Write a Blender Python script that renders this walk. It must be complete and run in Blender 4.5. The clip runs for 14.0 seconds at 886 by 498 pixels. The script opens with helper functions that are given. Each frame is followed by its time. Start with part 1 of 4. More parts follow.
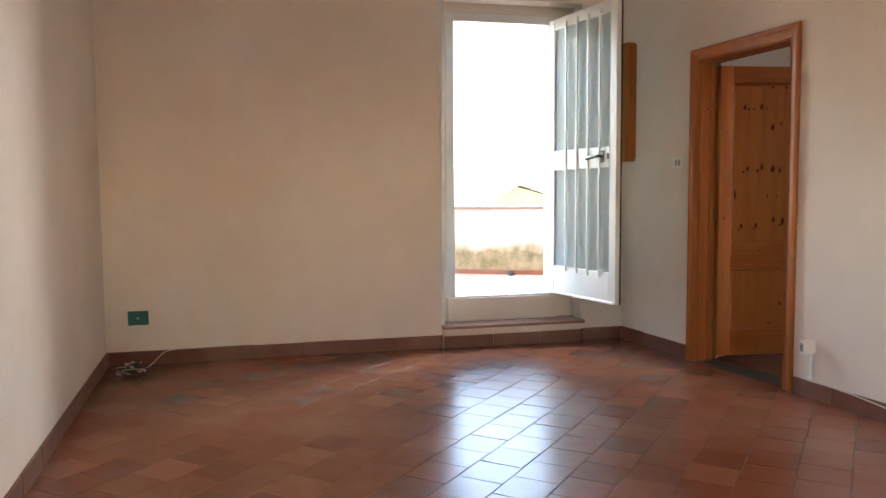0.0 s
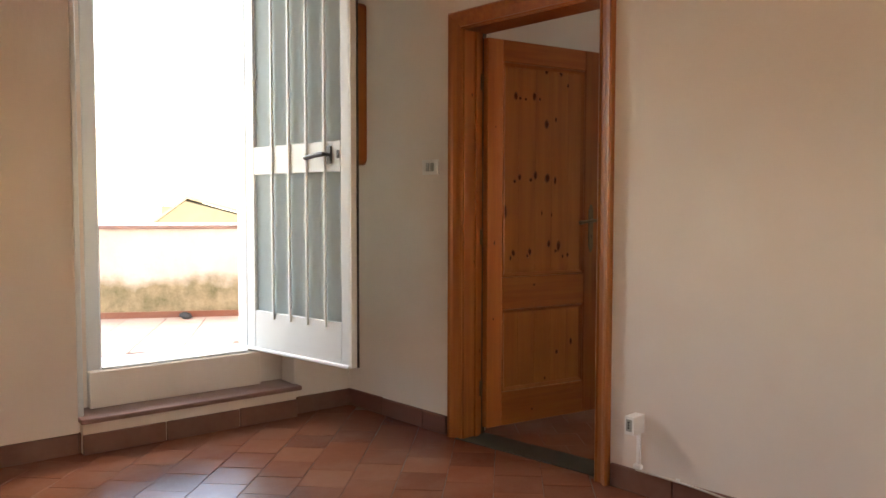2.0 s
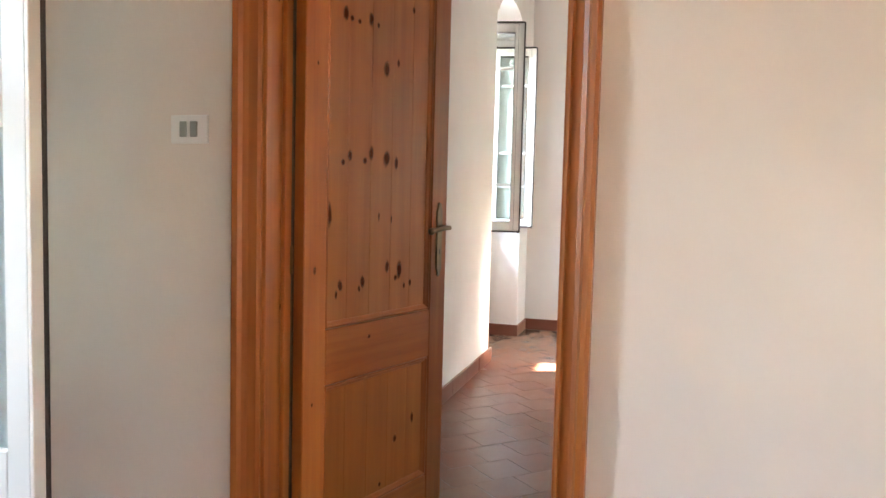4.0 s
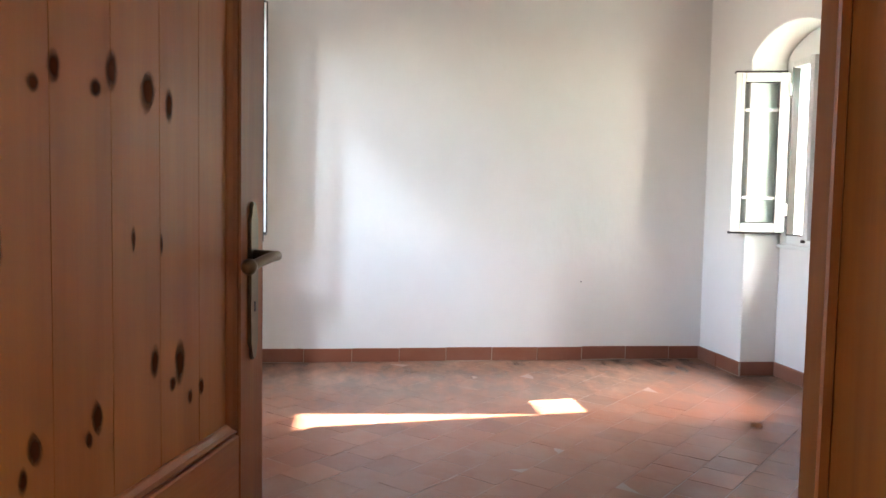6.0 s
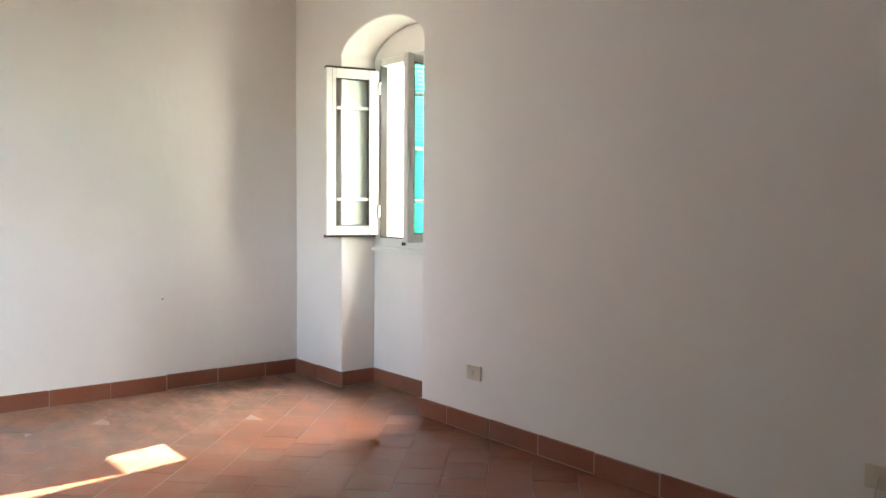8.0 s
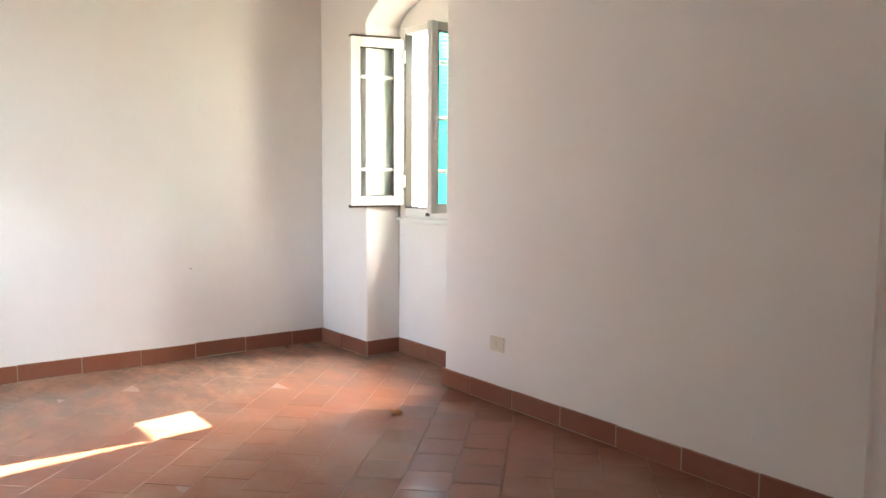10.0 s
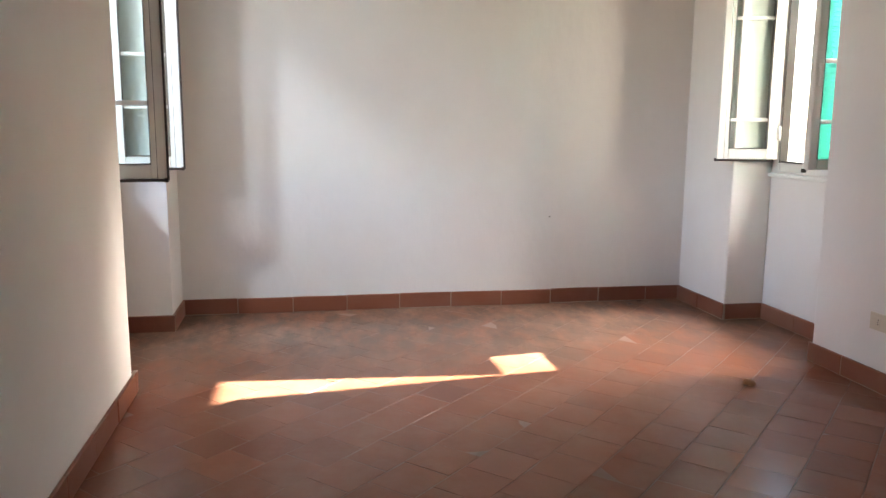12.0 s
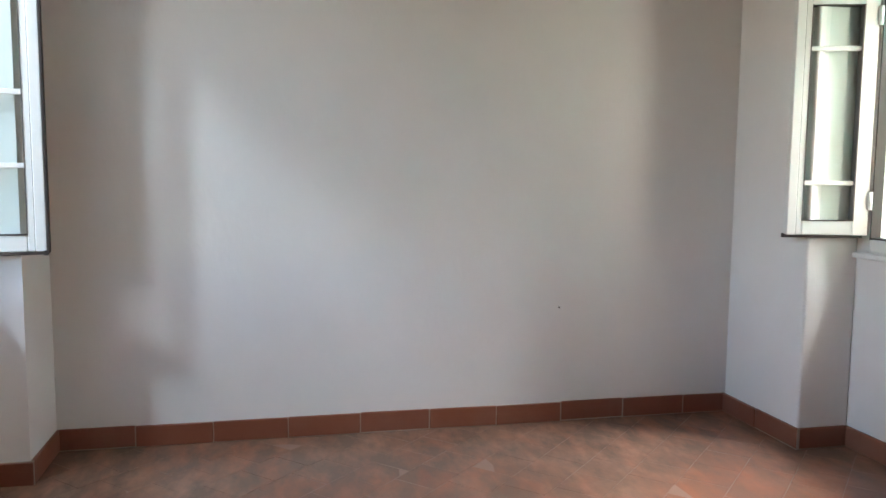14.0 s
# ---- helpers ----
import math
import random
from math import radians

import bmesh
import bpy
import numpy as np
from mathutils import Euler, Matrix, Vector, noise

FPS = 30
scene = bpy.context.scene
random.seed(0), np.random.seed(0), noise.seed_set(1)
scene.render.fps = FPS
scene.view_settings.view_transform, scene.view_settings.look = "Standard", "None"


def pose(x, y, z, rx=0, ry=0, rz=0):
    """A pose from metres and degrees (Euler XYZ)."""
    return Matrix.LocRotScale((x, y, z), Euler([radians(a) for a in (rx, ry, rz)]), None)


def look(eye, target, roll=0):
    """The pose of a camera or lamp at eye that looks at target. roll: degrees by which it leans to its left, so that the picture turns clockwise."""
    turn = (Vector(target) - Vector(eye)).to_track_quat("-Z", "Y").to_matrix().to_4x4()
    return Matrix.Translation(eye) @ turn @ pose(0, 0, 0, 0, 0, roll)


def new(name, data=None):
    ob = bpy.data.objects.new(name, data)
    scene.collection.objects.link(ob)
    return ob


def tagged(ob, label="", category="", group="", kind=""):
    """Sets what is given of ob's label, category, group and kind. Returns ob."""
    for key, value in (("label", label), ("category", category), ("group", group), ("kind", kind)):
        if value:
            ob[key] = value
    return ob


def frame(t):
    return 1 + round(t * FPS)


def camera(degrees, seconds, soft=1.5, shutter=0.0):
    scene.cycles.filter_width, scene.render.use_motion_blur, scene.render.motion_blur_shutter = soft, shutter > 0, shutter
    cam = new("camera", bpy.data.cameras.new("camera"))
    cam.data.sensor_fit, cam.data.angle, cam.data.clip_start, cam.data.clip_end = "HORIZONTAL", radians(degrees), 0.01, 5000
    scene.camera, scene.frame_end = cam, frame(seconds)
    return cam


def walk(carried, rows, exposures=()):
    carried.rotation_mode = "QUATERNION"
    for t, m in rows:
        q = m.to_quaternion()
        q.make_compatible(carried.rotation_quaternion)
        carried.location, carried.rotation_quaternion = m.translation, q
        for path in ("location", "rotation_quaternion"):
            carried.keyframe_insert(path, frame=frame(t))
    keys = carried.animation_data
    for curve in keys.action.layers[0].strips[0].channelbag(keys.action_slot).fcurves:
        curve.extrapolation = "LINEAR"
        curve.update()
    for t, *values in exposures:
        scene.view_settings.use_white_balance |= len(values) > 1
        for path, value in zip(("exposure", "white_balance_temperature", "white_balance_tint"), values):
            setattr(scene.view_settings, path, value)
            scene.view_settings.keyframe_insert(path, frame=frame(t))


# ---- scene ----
cam = camera(59.6, 14.0)

PATH = [
    (0, (-0.509, 0.518, 1.217), (0.286, 2.348, 1.07), -0.4),
    (0.5, (-0.317, 0.899, 1.257), (0.746, 2.586, 1.111), -0.3),
    (1, (-0.147, 1.352, 1.319), (1.069, 2.932, 1.156), -0.1),
    (1.5, (0.037, 1.778, 1.281), (1.399, 3.235, 1.131), 0.4),
    (2, (0.301, 2.198, 1.205), (1.78, 3.54, 1.097), 0.1),
    (2.5, (0.507, 2.654, 1.269), (2.074, 3.889, 1.129), 0.3),
    (3, (0.799, 3.005, 1.217), (2.513, 4.028, 1.091), 0.6),
    (3.5, (1.095, 3.419, 1.223), (2.929, 4.205, 1.088), 0.9),
    (4, (1.401, 3.722, 1.254), (3.318, 4.274, 1.111), 1.4),
    (6.5, (3.069, 4.4, 1.228), (5.0, 3.894, 1.107), 0.9),
    (7, (3.314, 4.379, 1.232), (5.159, 3.617, 1.118), 0.9),
    (7.5, (3.391, 4.336, 1.235), (5.108, 3.316, 1.127), 0.7),
    (8, (3.429, 4.293, 1.227), (4.974, 3.027, 1.122), 0.4),
    (10.5, (3.415, 4.229, 1.245), (5.05, 3.105, 0.995), 0.5),
    (11, (3.417, 4.204, 1.228), (5.212, 3.365, 0.957), 0.4),
    (11.5, (3.399, 4.184, 1.224), (5.299, 3.632, 0.929), 0.4),
    (12, (3.413, 4.168, 1.243), (5.357, 3.82, 0.925), 0.4),
    (12.5, (3.554, 4.185, 1.279), (5.511, 3.93, 0.953), 0.3),
    (13, (3.847, 4.17, 1.315), (5.802, 3.892, 0.999), 0.4),
    (13.5, (4.221, 4.076, 1.297), (6.172, 3.71, 1.048), 0.5),
    (14, (4.736, 3.948, 1.317), (6.681, 3.529, 1.12), 0.5),
]
walk(cam, [(t, look(eye, target, roll)) for t, eye, target, roll in PATH],
     exposures=[(0.0, 4.5, 7400, 14), (0.5, 4.55, 7900, 15), (1.5, 4.35, 8200, 16), (2.0, 4.26, 8700, 18), (2.5, 4.34, 9200, 20), (3.0, 4.7, 9900, 25), (3.5, 5.05, 9500, 21), (4.0, 5.25, 7000, 12), (6.5, 4.42, 6600, 11), (8.2, 4.3, 7100, 9), (10.5, 4.68, 7400, 14), (11.0, 4.32, 7000, 12), (11.5, 4.04, 7150, 14), (12.5, 4.06, 7150, 14), (13.0, 4.0, 7050, 13), (13.5, 3.75, 6650, 9.5), (14.0, 3.6, 6600, 10)])

# ---- world, sun, exposure ----
SUN_TRAVEL = Vector((-0.115, 1.0, -0.62)).normalized()
world = bpy.data.worlds.new("sky")
scene.world = world
world.use_nodes = True
wn = world.node_tree.nodes
sky = wn.new("ShaderNodeTexSky")
sky.sky_type = "NISHITA"
sky.sun_disc = False
sky.sun_elevation = radians(31.6)
sky.sun_rotation = radians(174)
wn["Background"].inputs["Strength"].default_value = 0.11
world.node_tree.links.new(sky.outputs["Color"], wn["Background"].inputs["Color"])
sun_data = bpy.data.lights.new("sun", "SUN")
sun_data.energy, sun_data.angle, sun_data.color = 5.0, radians(0.53), (1.0, 0.93, 0.82)
sun = new("sun", sun_data)
sun.rotation_mode = "QUATERNION"
sun.rotation_quaternion = SUN_TRAVEL.to_track_quat("-Z", "Y")


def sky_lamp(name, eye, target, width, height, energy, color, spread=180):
    """An area lamp added at an opening, in place of sky or a sunlit facade."""
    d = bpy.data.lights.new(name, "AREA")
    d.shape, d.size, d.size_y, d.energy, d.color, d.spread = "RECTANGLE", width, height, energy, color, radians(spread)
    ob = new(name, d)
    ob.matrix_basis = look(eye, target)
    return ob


# the open blue sky to the north-west, before the taller window
sky_lamp("north_window_sky", (5.70, 7.75, 4.5), (8.5, 4.0, 0.6), 0.38, 0.6, 11.5, (0.66, 0.83, 1.0))
# more of that sky: a lamp farther out, and an added fill in the opening
sky_lamp("north_high_sky", (7.2, 9.5, 4.2), (7.3, 1.5, 0.3), 1.6, 0.6, 6.5, (0.66, 0.83, 1.0))
sky_lamp("north_opening_sky", (7.75, 5.42, 2.34), (5.9, 3.9, 1.0), 0.55, 0.35, 1.1, (0.90, 0.93, 1.0))
# the high bright sky before the sunny window
sky_lamp("south_window_sky", (7.6, 0.42, 2.65), (7.75, 2.25, 0.0), 0.9, 0.5, 13.0, (0.98, 0.97, 1.0), 95)
# lamp in the opening for bright surroundings past the shutters, to the side
sky_lamp("south_opening_sky", (7.17, 1.03, 1.62), (8.55, 2.3, 1.68), 0.18, 1.1, 0.17, (1.0, 0.97, 0.84), 105)
# narrow lamp added inside the opening to make the glow on the north wall
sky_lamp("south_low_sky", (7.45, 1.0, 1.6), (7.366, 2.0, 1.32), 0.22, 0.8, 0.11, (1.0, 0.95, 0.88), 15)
# lamps added for the sky over the terrace, one for each side wall
sky_lamp("terrace_sky", (1.7, 9.8, 4.0), (2.8, 4.5, 1.4), 1.0, 0.6, 9.0, (0.90, 0.95, 1.0))
sky_lamp("terrace_sky_east", (5.3, 8.0, 2.9), (-1.0, 4.0, 0.5), 0.8, 0.6, 11.0, (0.86, 0.93, 1.0))


# ---- materials ----
def material(name, rough=0.6, metal=0.0, spec=0.5):
    m = bpy.data.materials.new(name)
    m.use_nodes = True
    b = m.node_tree.nodes["Principled BSDF"]
    b.inputs["Roughness"].default_value = rough
    b.inputs["Metallic"].default_value = metal
    b.inputs["Specular IOR Level"].default_value = spec
    return m, m.node_tree.nodes, m.node_tree.links, b


def coords(nodes, links, scale=(1, 1, 1), rot=(0, 0, 0), kind="Object"):
    tc = nodes.new("ShaderNodeTexCoord")
    mp = nodes.new("ShaderNodeMapping")
    mp.inputs["Scale"].default_value = scale
    mp.inputs["Rotation"].default_value = rot
    links.new(tc.outputs[kind], mp.inputs["Vector"])
    return mp.outputs["Vector"]


def noise_tex(nodes, links, vec, scale, detail=4.0, rough=0.55):
    n = nodes.new("ShaderNodeTexNoise")
    n.inputs["Scale"].default_value = scale
    n.inputs["Detail"].default_value = detail
    n.inputs["Roughness"].default_value = rough
    links.new(vec, n.inputs["Vector"])
    return n.outputs["Fac"]


def ramp(nodes, links, fac, stops):
    r = nodes.new("ShaderNodeValToRGB")
    els = r.color_ramp.elements
    while len(els) < len(stops):
        els.new(0.5)
    for e, (p, c) in zip(els, stops):
        e.position, e.color = p, (*c, 1)
    links.new(fac, r.inputs["Fac"])
    return r.outputs["Color"]


def mix(nodes, links, fac, a, b, mode="MIX"):
    m = nodes.new("ShaderNodeMix")
    m.data_type, m.blend_type = "RGBA", mode
    for sock, v in ((m.inputs["Factor"], fac), (m.inputs[6], a), (m.inputs[7], b)):
        if isinstance(v, (int, float)):
            sock.default_value = v
        elif isinstance(v, tuple):
            sock.default_value = (*v, 1)
        else:
            links.new(v, sock)
    return m.outputs[2]


def bump(nodes, links, b, height, strength=0.2, dist=0.005):
    n = nodes.new("ShaderNodeBump")
    n.inputs["Strength"].default_value = strength
    n.inputs["Distance"].default_value = dist
    links.new(height, n.inputs["Height"])
    links.new(n.outputs["Normal"], b.inputs["Normal"])


def span(nodes, links, fac, lo, hi):
    n = nodes.new("ShaderNodeMapRange")
    n.inputs["To Min"].default_value, n.inputs["To Max"].default_value = lo, hi
    links.new(fac, n.inputs["Value"])
    return n.outputs["Result"]


def plaster(name, light, shade, stain=0.25):
    m, n, l, b = material(name, 0.85, 0, 0.25)
    v = coords(n, l)
    big = noise_tex(n, l, v, 0.9, 3)
    mid = noise_tex(n, l, v, 6, 5)
    fine = noise_tex(n, l, v, 120, 3)
    c = ramp(n, l, big, [(0.35, shade), (0.62, light)])
    c2 = ramp(n, l, mid, [(0.3, tuple(x * 0.93 for x in light)), (0.65, light)])
    l.new(mix(n, l, stain, c, c2), b.inputs["Base Color"])
    trowel = noise_tex(n, l, coords(n, l, (1.0, 1.0, 0.55), (0.35, 0.3, 0.0)), 7.0, 4, 0.5)
    bump(n, l, b, mix(n, l, 0.06, trowel, fine), 0.55, 0.011)
    return m


PLASTER_A = plaster("plaster_cream", (0.80, 0.73, 0.655), (0.72, 0.63, 0.545))
PLASTER_B = plaster("plaster_white", (0.82, 0.80, 0.78), (0.78, 0.75, 0.72))
PLASTER_OUT = plaster("plaster_outside", (0.70, 0.66, 0.58), (0.55, 0.50, 0.42), 0.5)


def terracotta(name, base, dark, pale, rough_lo=0.22, rough_hi=0.5, bump_k=0.25, dusty=0.35, grime=0.0, spec=0.5):
    m, n, l, b = material(name, 0.4, 0, spec)
    oi = n.new("ShaderNodeObjectInfo")
    v = coords(n, l, kind="Object")
    add = n.new("ShaderNodeVectorMath")
    add.operation = "ADD"
    l.new(v, add.inputs[0])
    sc = n.new("ShaderNodeVectorMath")
    sc.operation = "SCALE"
    sc.inputs[0].default_value = (37.0, 61.0, 13.0)
    l.new(oi.outputs["Random"], sc.inputs["Scale"])
    l.new(sc.outputs["Vector"], add.inputs[1])
    vec = add.outputs["Vector"]
    mott = noise_tex(n, l, vec, 9, 5, 0.6)
    fine = noise_tex(n, l, vec, 70, 4)
    each = ramp(n, l, oi.outputs["Random"], [(0.0, dark), (0.3, base), (0.8, base), (1.0, pale)])
    c = mix(n, l, span(n, l, mott, 0.0, 0.55), each, dark)
    c = mix(n, l, span(n, l, fine, 0.0, 0.3), c, pale)
    geo = n.new("ShaderNodeNewGeometry")
    dust = noise_tex(n, l, geo.outputs["Position"], 1.3, 6, 0.65)
    c = mix(n, l, ramp(n, l, dust, [(0.45, (0, 0, 0)), (0.68, (dusty, dusty, dusty))]), c, (0.33, 0.24, 0.185))
    if grime:
        # dark swept dirt that lies thickest along the far wall
        sep = n.new("ShaderNodeSeparateXYZ")
        l.new(geo.outputs["Position"], sep.inputs["Vector"])
        near_wall = n.new("ShaderNodeMapRange")
        near_wall.inputs["From Min"].default_value, near_wall.inputs["From Max"].default_value = 6.9, 8.05
        near_wall.inputs["To Min"].default_value, near_wall.inputs["To Max"].default_value = 0.15, 1.0
        l.new(sep.outputs["X"], near_wall.inputs["Value"])
        pale_k = n.new("ShaderNodeMath")
        pale_k.operation = "MULTIPLY"
        l.new(span(n, l, dust, 0.0, 0.95), pale_k.inputs[0])
        l.new(near_wall.outputs["Result"], pale_k.inputs[1])
        c = mix(n, l, pale_k.outputs["Value"], c, (0.35, 0.215, 0.15))
        st = n.new("ShaderNodeMapping")
        st.inputs["Rotation"].default_value = (0, 0, 0.5)
        st.inputs["Scale"].default_value = (1.0, 2.1, 1.0)
        l.new(geo.outputs["Position"], st.inputs["Vector"])
        smear = noise_tex(n, l, st.outputs["Vector"], 3.4, 7, 0.66)
        cover = ramp(n, l, smear, [(0.36, (0, 0, 0)), (0.60, (grime, grime, grime))])
        k = n.new("ShaderNodeMath")
        k.operation = "MULTIPLY"
        l.new(cover, k.inputs[0])
        l.new(near_wall.outputs["Result"], k.inputs[1])
        c = mix(n, l, k.outputs["Value"], c, (0.135, 0.098, 0.076))
    l.new(c, b.inputs["Base Color"])
    l.new(span(n, l, mix(n, l, 0.5, mott, dust), rough_lo, rough_hi), b.inputs["Roughness"])
    bump(n, l, b, mix(n, l, 0.4, mott, fine), bump_k, 0.004)
    return m


TILE_A = terracotta("cotto_waxed", (0.25, 0.079, 0.040), (0.155, 0.048, 0.027), (0.33, 0.13, 0.07), 0.12, 0.34, 0.3, 0.25)
TILE_B = terracotta("cotto_worn", (0.25, 0.080, 0.040), (0.185, 0.058, 0.031), (0.30, 0.108, 0.058), 0.12, 0.34, 0.16, 0.30, 0.8, 0.3)
SKIRT_B = terracotta("cotto_skirting", (0.235, 0.074, 0.040), (0.185, 0.058, 0.032), (0.28, 0.10, 0.055), 0.3, 0.55, 0.12, 0.2)
SKIRT_A = terracotta("cotto_skirting_dull", (0.165, 0.062, 0.037), (0.13, 0.048, 0.03), (0.20, 0.085, 0.055), 0.35, 0.6, 0.12)


def plain(name, color, rough=0.5, metal=0.0, spec=0.5, var=0.12, scale=30, bump_k=0.05):
    m, n, l, b = material(name, rough, metal, spec)
    v = coords(n, l)
    a = noise_tex(n, l, v, scale, 4)
    big = noise_tex(n, l, v, scale / 12, 3)
    c = mix(n, l, a, tuple(x * (1 - var) for x in color), color)
    c = mix(n, l, span(n, l, big, 0, 0.5), c, tuple(x * (1 - var) for x in color))
    l.new(c, b.inputs["Base Color"])
    l.new(span(n, l, big, rough * 0.8, min(1, rough * 1.2)), b.inputs["Roughness"])
    if bump_k:
        bump(n, l, b, a, bump_k, 0.002)
    return m


GROUT = plain("grout", (0.19, 0.105, 0.072), 0.85, var=0.3)
GROUT_B = plain("grout_pale", (0.25, 0.135, 0.09), 0.95, var=0.3, scale=6)
MORTAR = plain("pale_mortar", (0.42, 0.32, 0.26), 0.9, var=0.2)
PAINT = plain("white_enamel", (0.74, 0.77, 0.76), 0.32, var=0.06, scale=14)
PAINT_SASH = plain("white_window_paint", (0.80, 0.80, 0.77), 0.35, var=0.05, scale=14)
GASKET = plain("dark_brown_edge", (0.045, 0.032, 0.028), 0.5, var=0.3)
# brown for the strip that stands in for shade in the door rebate
SHADE_BROWN = plain("brown_edge", (0.13, 0.10, 0.075), 0.55, var=0.3)
BEAD = plain("grey_bead", (0.16, 0.15, 0.14), 0.5, var=0.2)
ROCKER = plain("grey_rocker", (0.34, 0.35, 0.31), 0.4, var=0.05)
BLACK = plain("black_handle", (0.025, 0.025, 0.028), 0.38, var=0.2)
BRONZE = plain("aged_bronze", (0.27, 0.20, 0.12), 0.36, 0.85, var=0.35, scale=60)
PLASTIC = plain("ivory_plastic", (0.66, 0.61, 0.50), 0.38, var=0.05)
PLASTIC_W = plain("white_plastic", (0.84, 0.83, 0.79), 0.35, var=0.05)
SLOT = plain("dark_slot", (0.05, 0.045, 0.04), 0.6)
GREEN = plain("green_plastic", (0.014, 0.14, 0.12), 0.42, var=0.15)
TEAL = plain("teal_paint", (0.02, 0.30, 0.26), 0.85, spec=0.12, var=0.12)
STONE = plain("dark_threshold", (0.06, 0.062, 0.05), 0.5, var=0.35, scale=18)
TREAD = plain("tread_clay", (0.30, 0.17, 0.14), 0.4, var=0.25, scale=16)
DEAD_LEAF = plain("dry_leaf", (0.55, 0.19, 0.06), 0.7, var=0.4, scale=80)
CABLE = plain("cable_sheath", (0.62, 0.58, 0.52), 0.45, var=0.1)
RUBBER = plain("black_cable", (0.03, 0.03, 0.03), 0.5)
CEIL = plaster("ceiling_plaster", (0.80, 0.78, 0.75), (0.76, 0.73, 0.69))


def pine(name, light, mid, dark, along=(1.2, 26, 26)):
    m, n, l, b = material(name, 0.38, 0, 0.5)
    oi = n.new("ShaderNodeObjectInfo")
    v = coords(n, l, along)
    off = n.new("ShaderNodeVectorMath")
    off.operation = "ADD"
    l.new(v, off.inputs[0])
    sc = n.new("ShaderNodeVectorMath")
    sc.operation = "SCALE"
    sc.inputs[0].default_value = (9, 53, 31)
    l.new(oi.outputs["Random"], sc.inputs["Scale"])
    l.new(sc.outputs["Vector"], off.inputs[1])
    v = off.outputs["Vector"]
    g = noise_tex(n, l, v, 1.3, 6, 0.6)
    f = noise_tex(n, l, v, 7, 3)
    c = ramp(n, l, g, [(0.3, dark), (0.48, mid), (0.66, light)])
    c = mix(n, l, span(n, l, f, 0, 0.35), c, mid)
    l.new(c, b.inputs["Base Color"])
    l.new(span(n, l, f, 0.3, 0.5), b.inputs["Roughness"])
    bump(n, l, b, g, 0.12, 0.002)
    return m


PINE_V = pine("pine_upright", (0.40, 0.130, 0.024), (0.35, 0.100, 0.017), (0.27, 0.071, 0.011), (26, 26, 1.2))
PINE_H = pine("pine_crosswise", (0.42, 0.135, 0.025), (0.37, 0.105, 0.018), (0.29, 0.076, 0.012), (1.2, 26, 26))
PINE_PANEL = pine("pine_panel", (0.46, 0.162, 0.033), (0.40, 0.126, 0.023), (0.32, 0.093, 0.016), (14, 14, 0.7))


def knot_wood():
    """A dark heart that fades into the board round it."""
    m, n, l, b = material("pine_knot", 0.8, 0, 0.05)
    b.inputs["Base Color"].default_value = (0.115, 0.032, 0.010, 1)
    g = n.new("ShaderNodeTexCoord").outputs["Generated"]
    d = n.new("ShaderNodeVectorMath")
    d.operation = "DISTANCE"
    flat = n.new("ShaderNodeVectorMath")
    flat.operation = "MULTIPLY_ADD"
    flat.inputs[1].default_value, flat.inputs[2].default_value = (1, 0, 1), (0, 0.5, 0)
    l.new(g, flat.inputs[0])
    l.new(flat.outputs["Vector"], d.inputs[0])
    d.inputs[1].default_value = (0.5, 0.5, 0.5)
    rag = n.new("ShaderNodeMath")
    rag.operation = "MULTIPLY_ADD"
    l.new(noise_tex(n, l, coords(n, l), 70, 3), rag.inputs[0])
    rag.inputs[1].default_value = 0.28
    l.new(d.outputs["Value"], rag.inputs[2])
    cover = ramp(n, l, rag.outputs["Value"], [(0.34, (0.9, 0.9, 0.9)), (0.48, (0.5, 0.5, 0.5)), (0.63, (0, 0, 0))])
    l.new(cover, b.inputs["Alpha"])
    return m


KNOT = knot_wood()


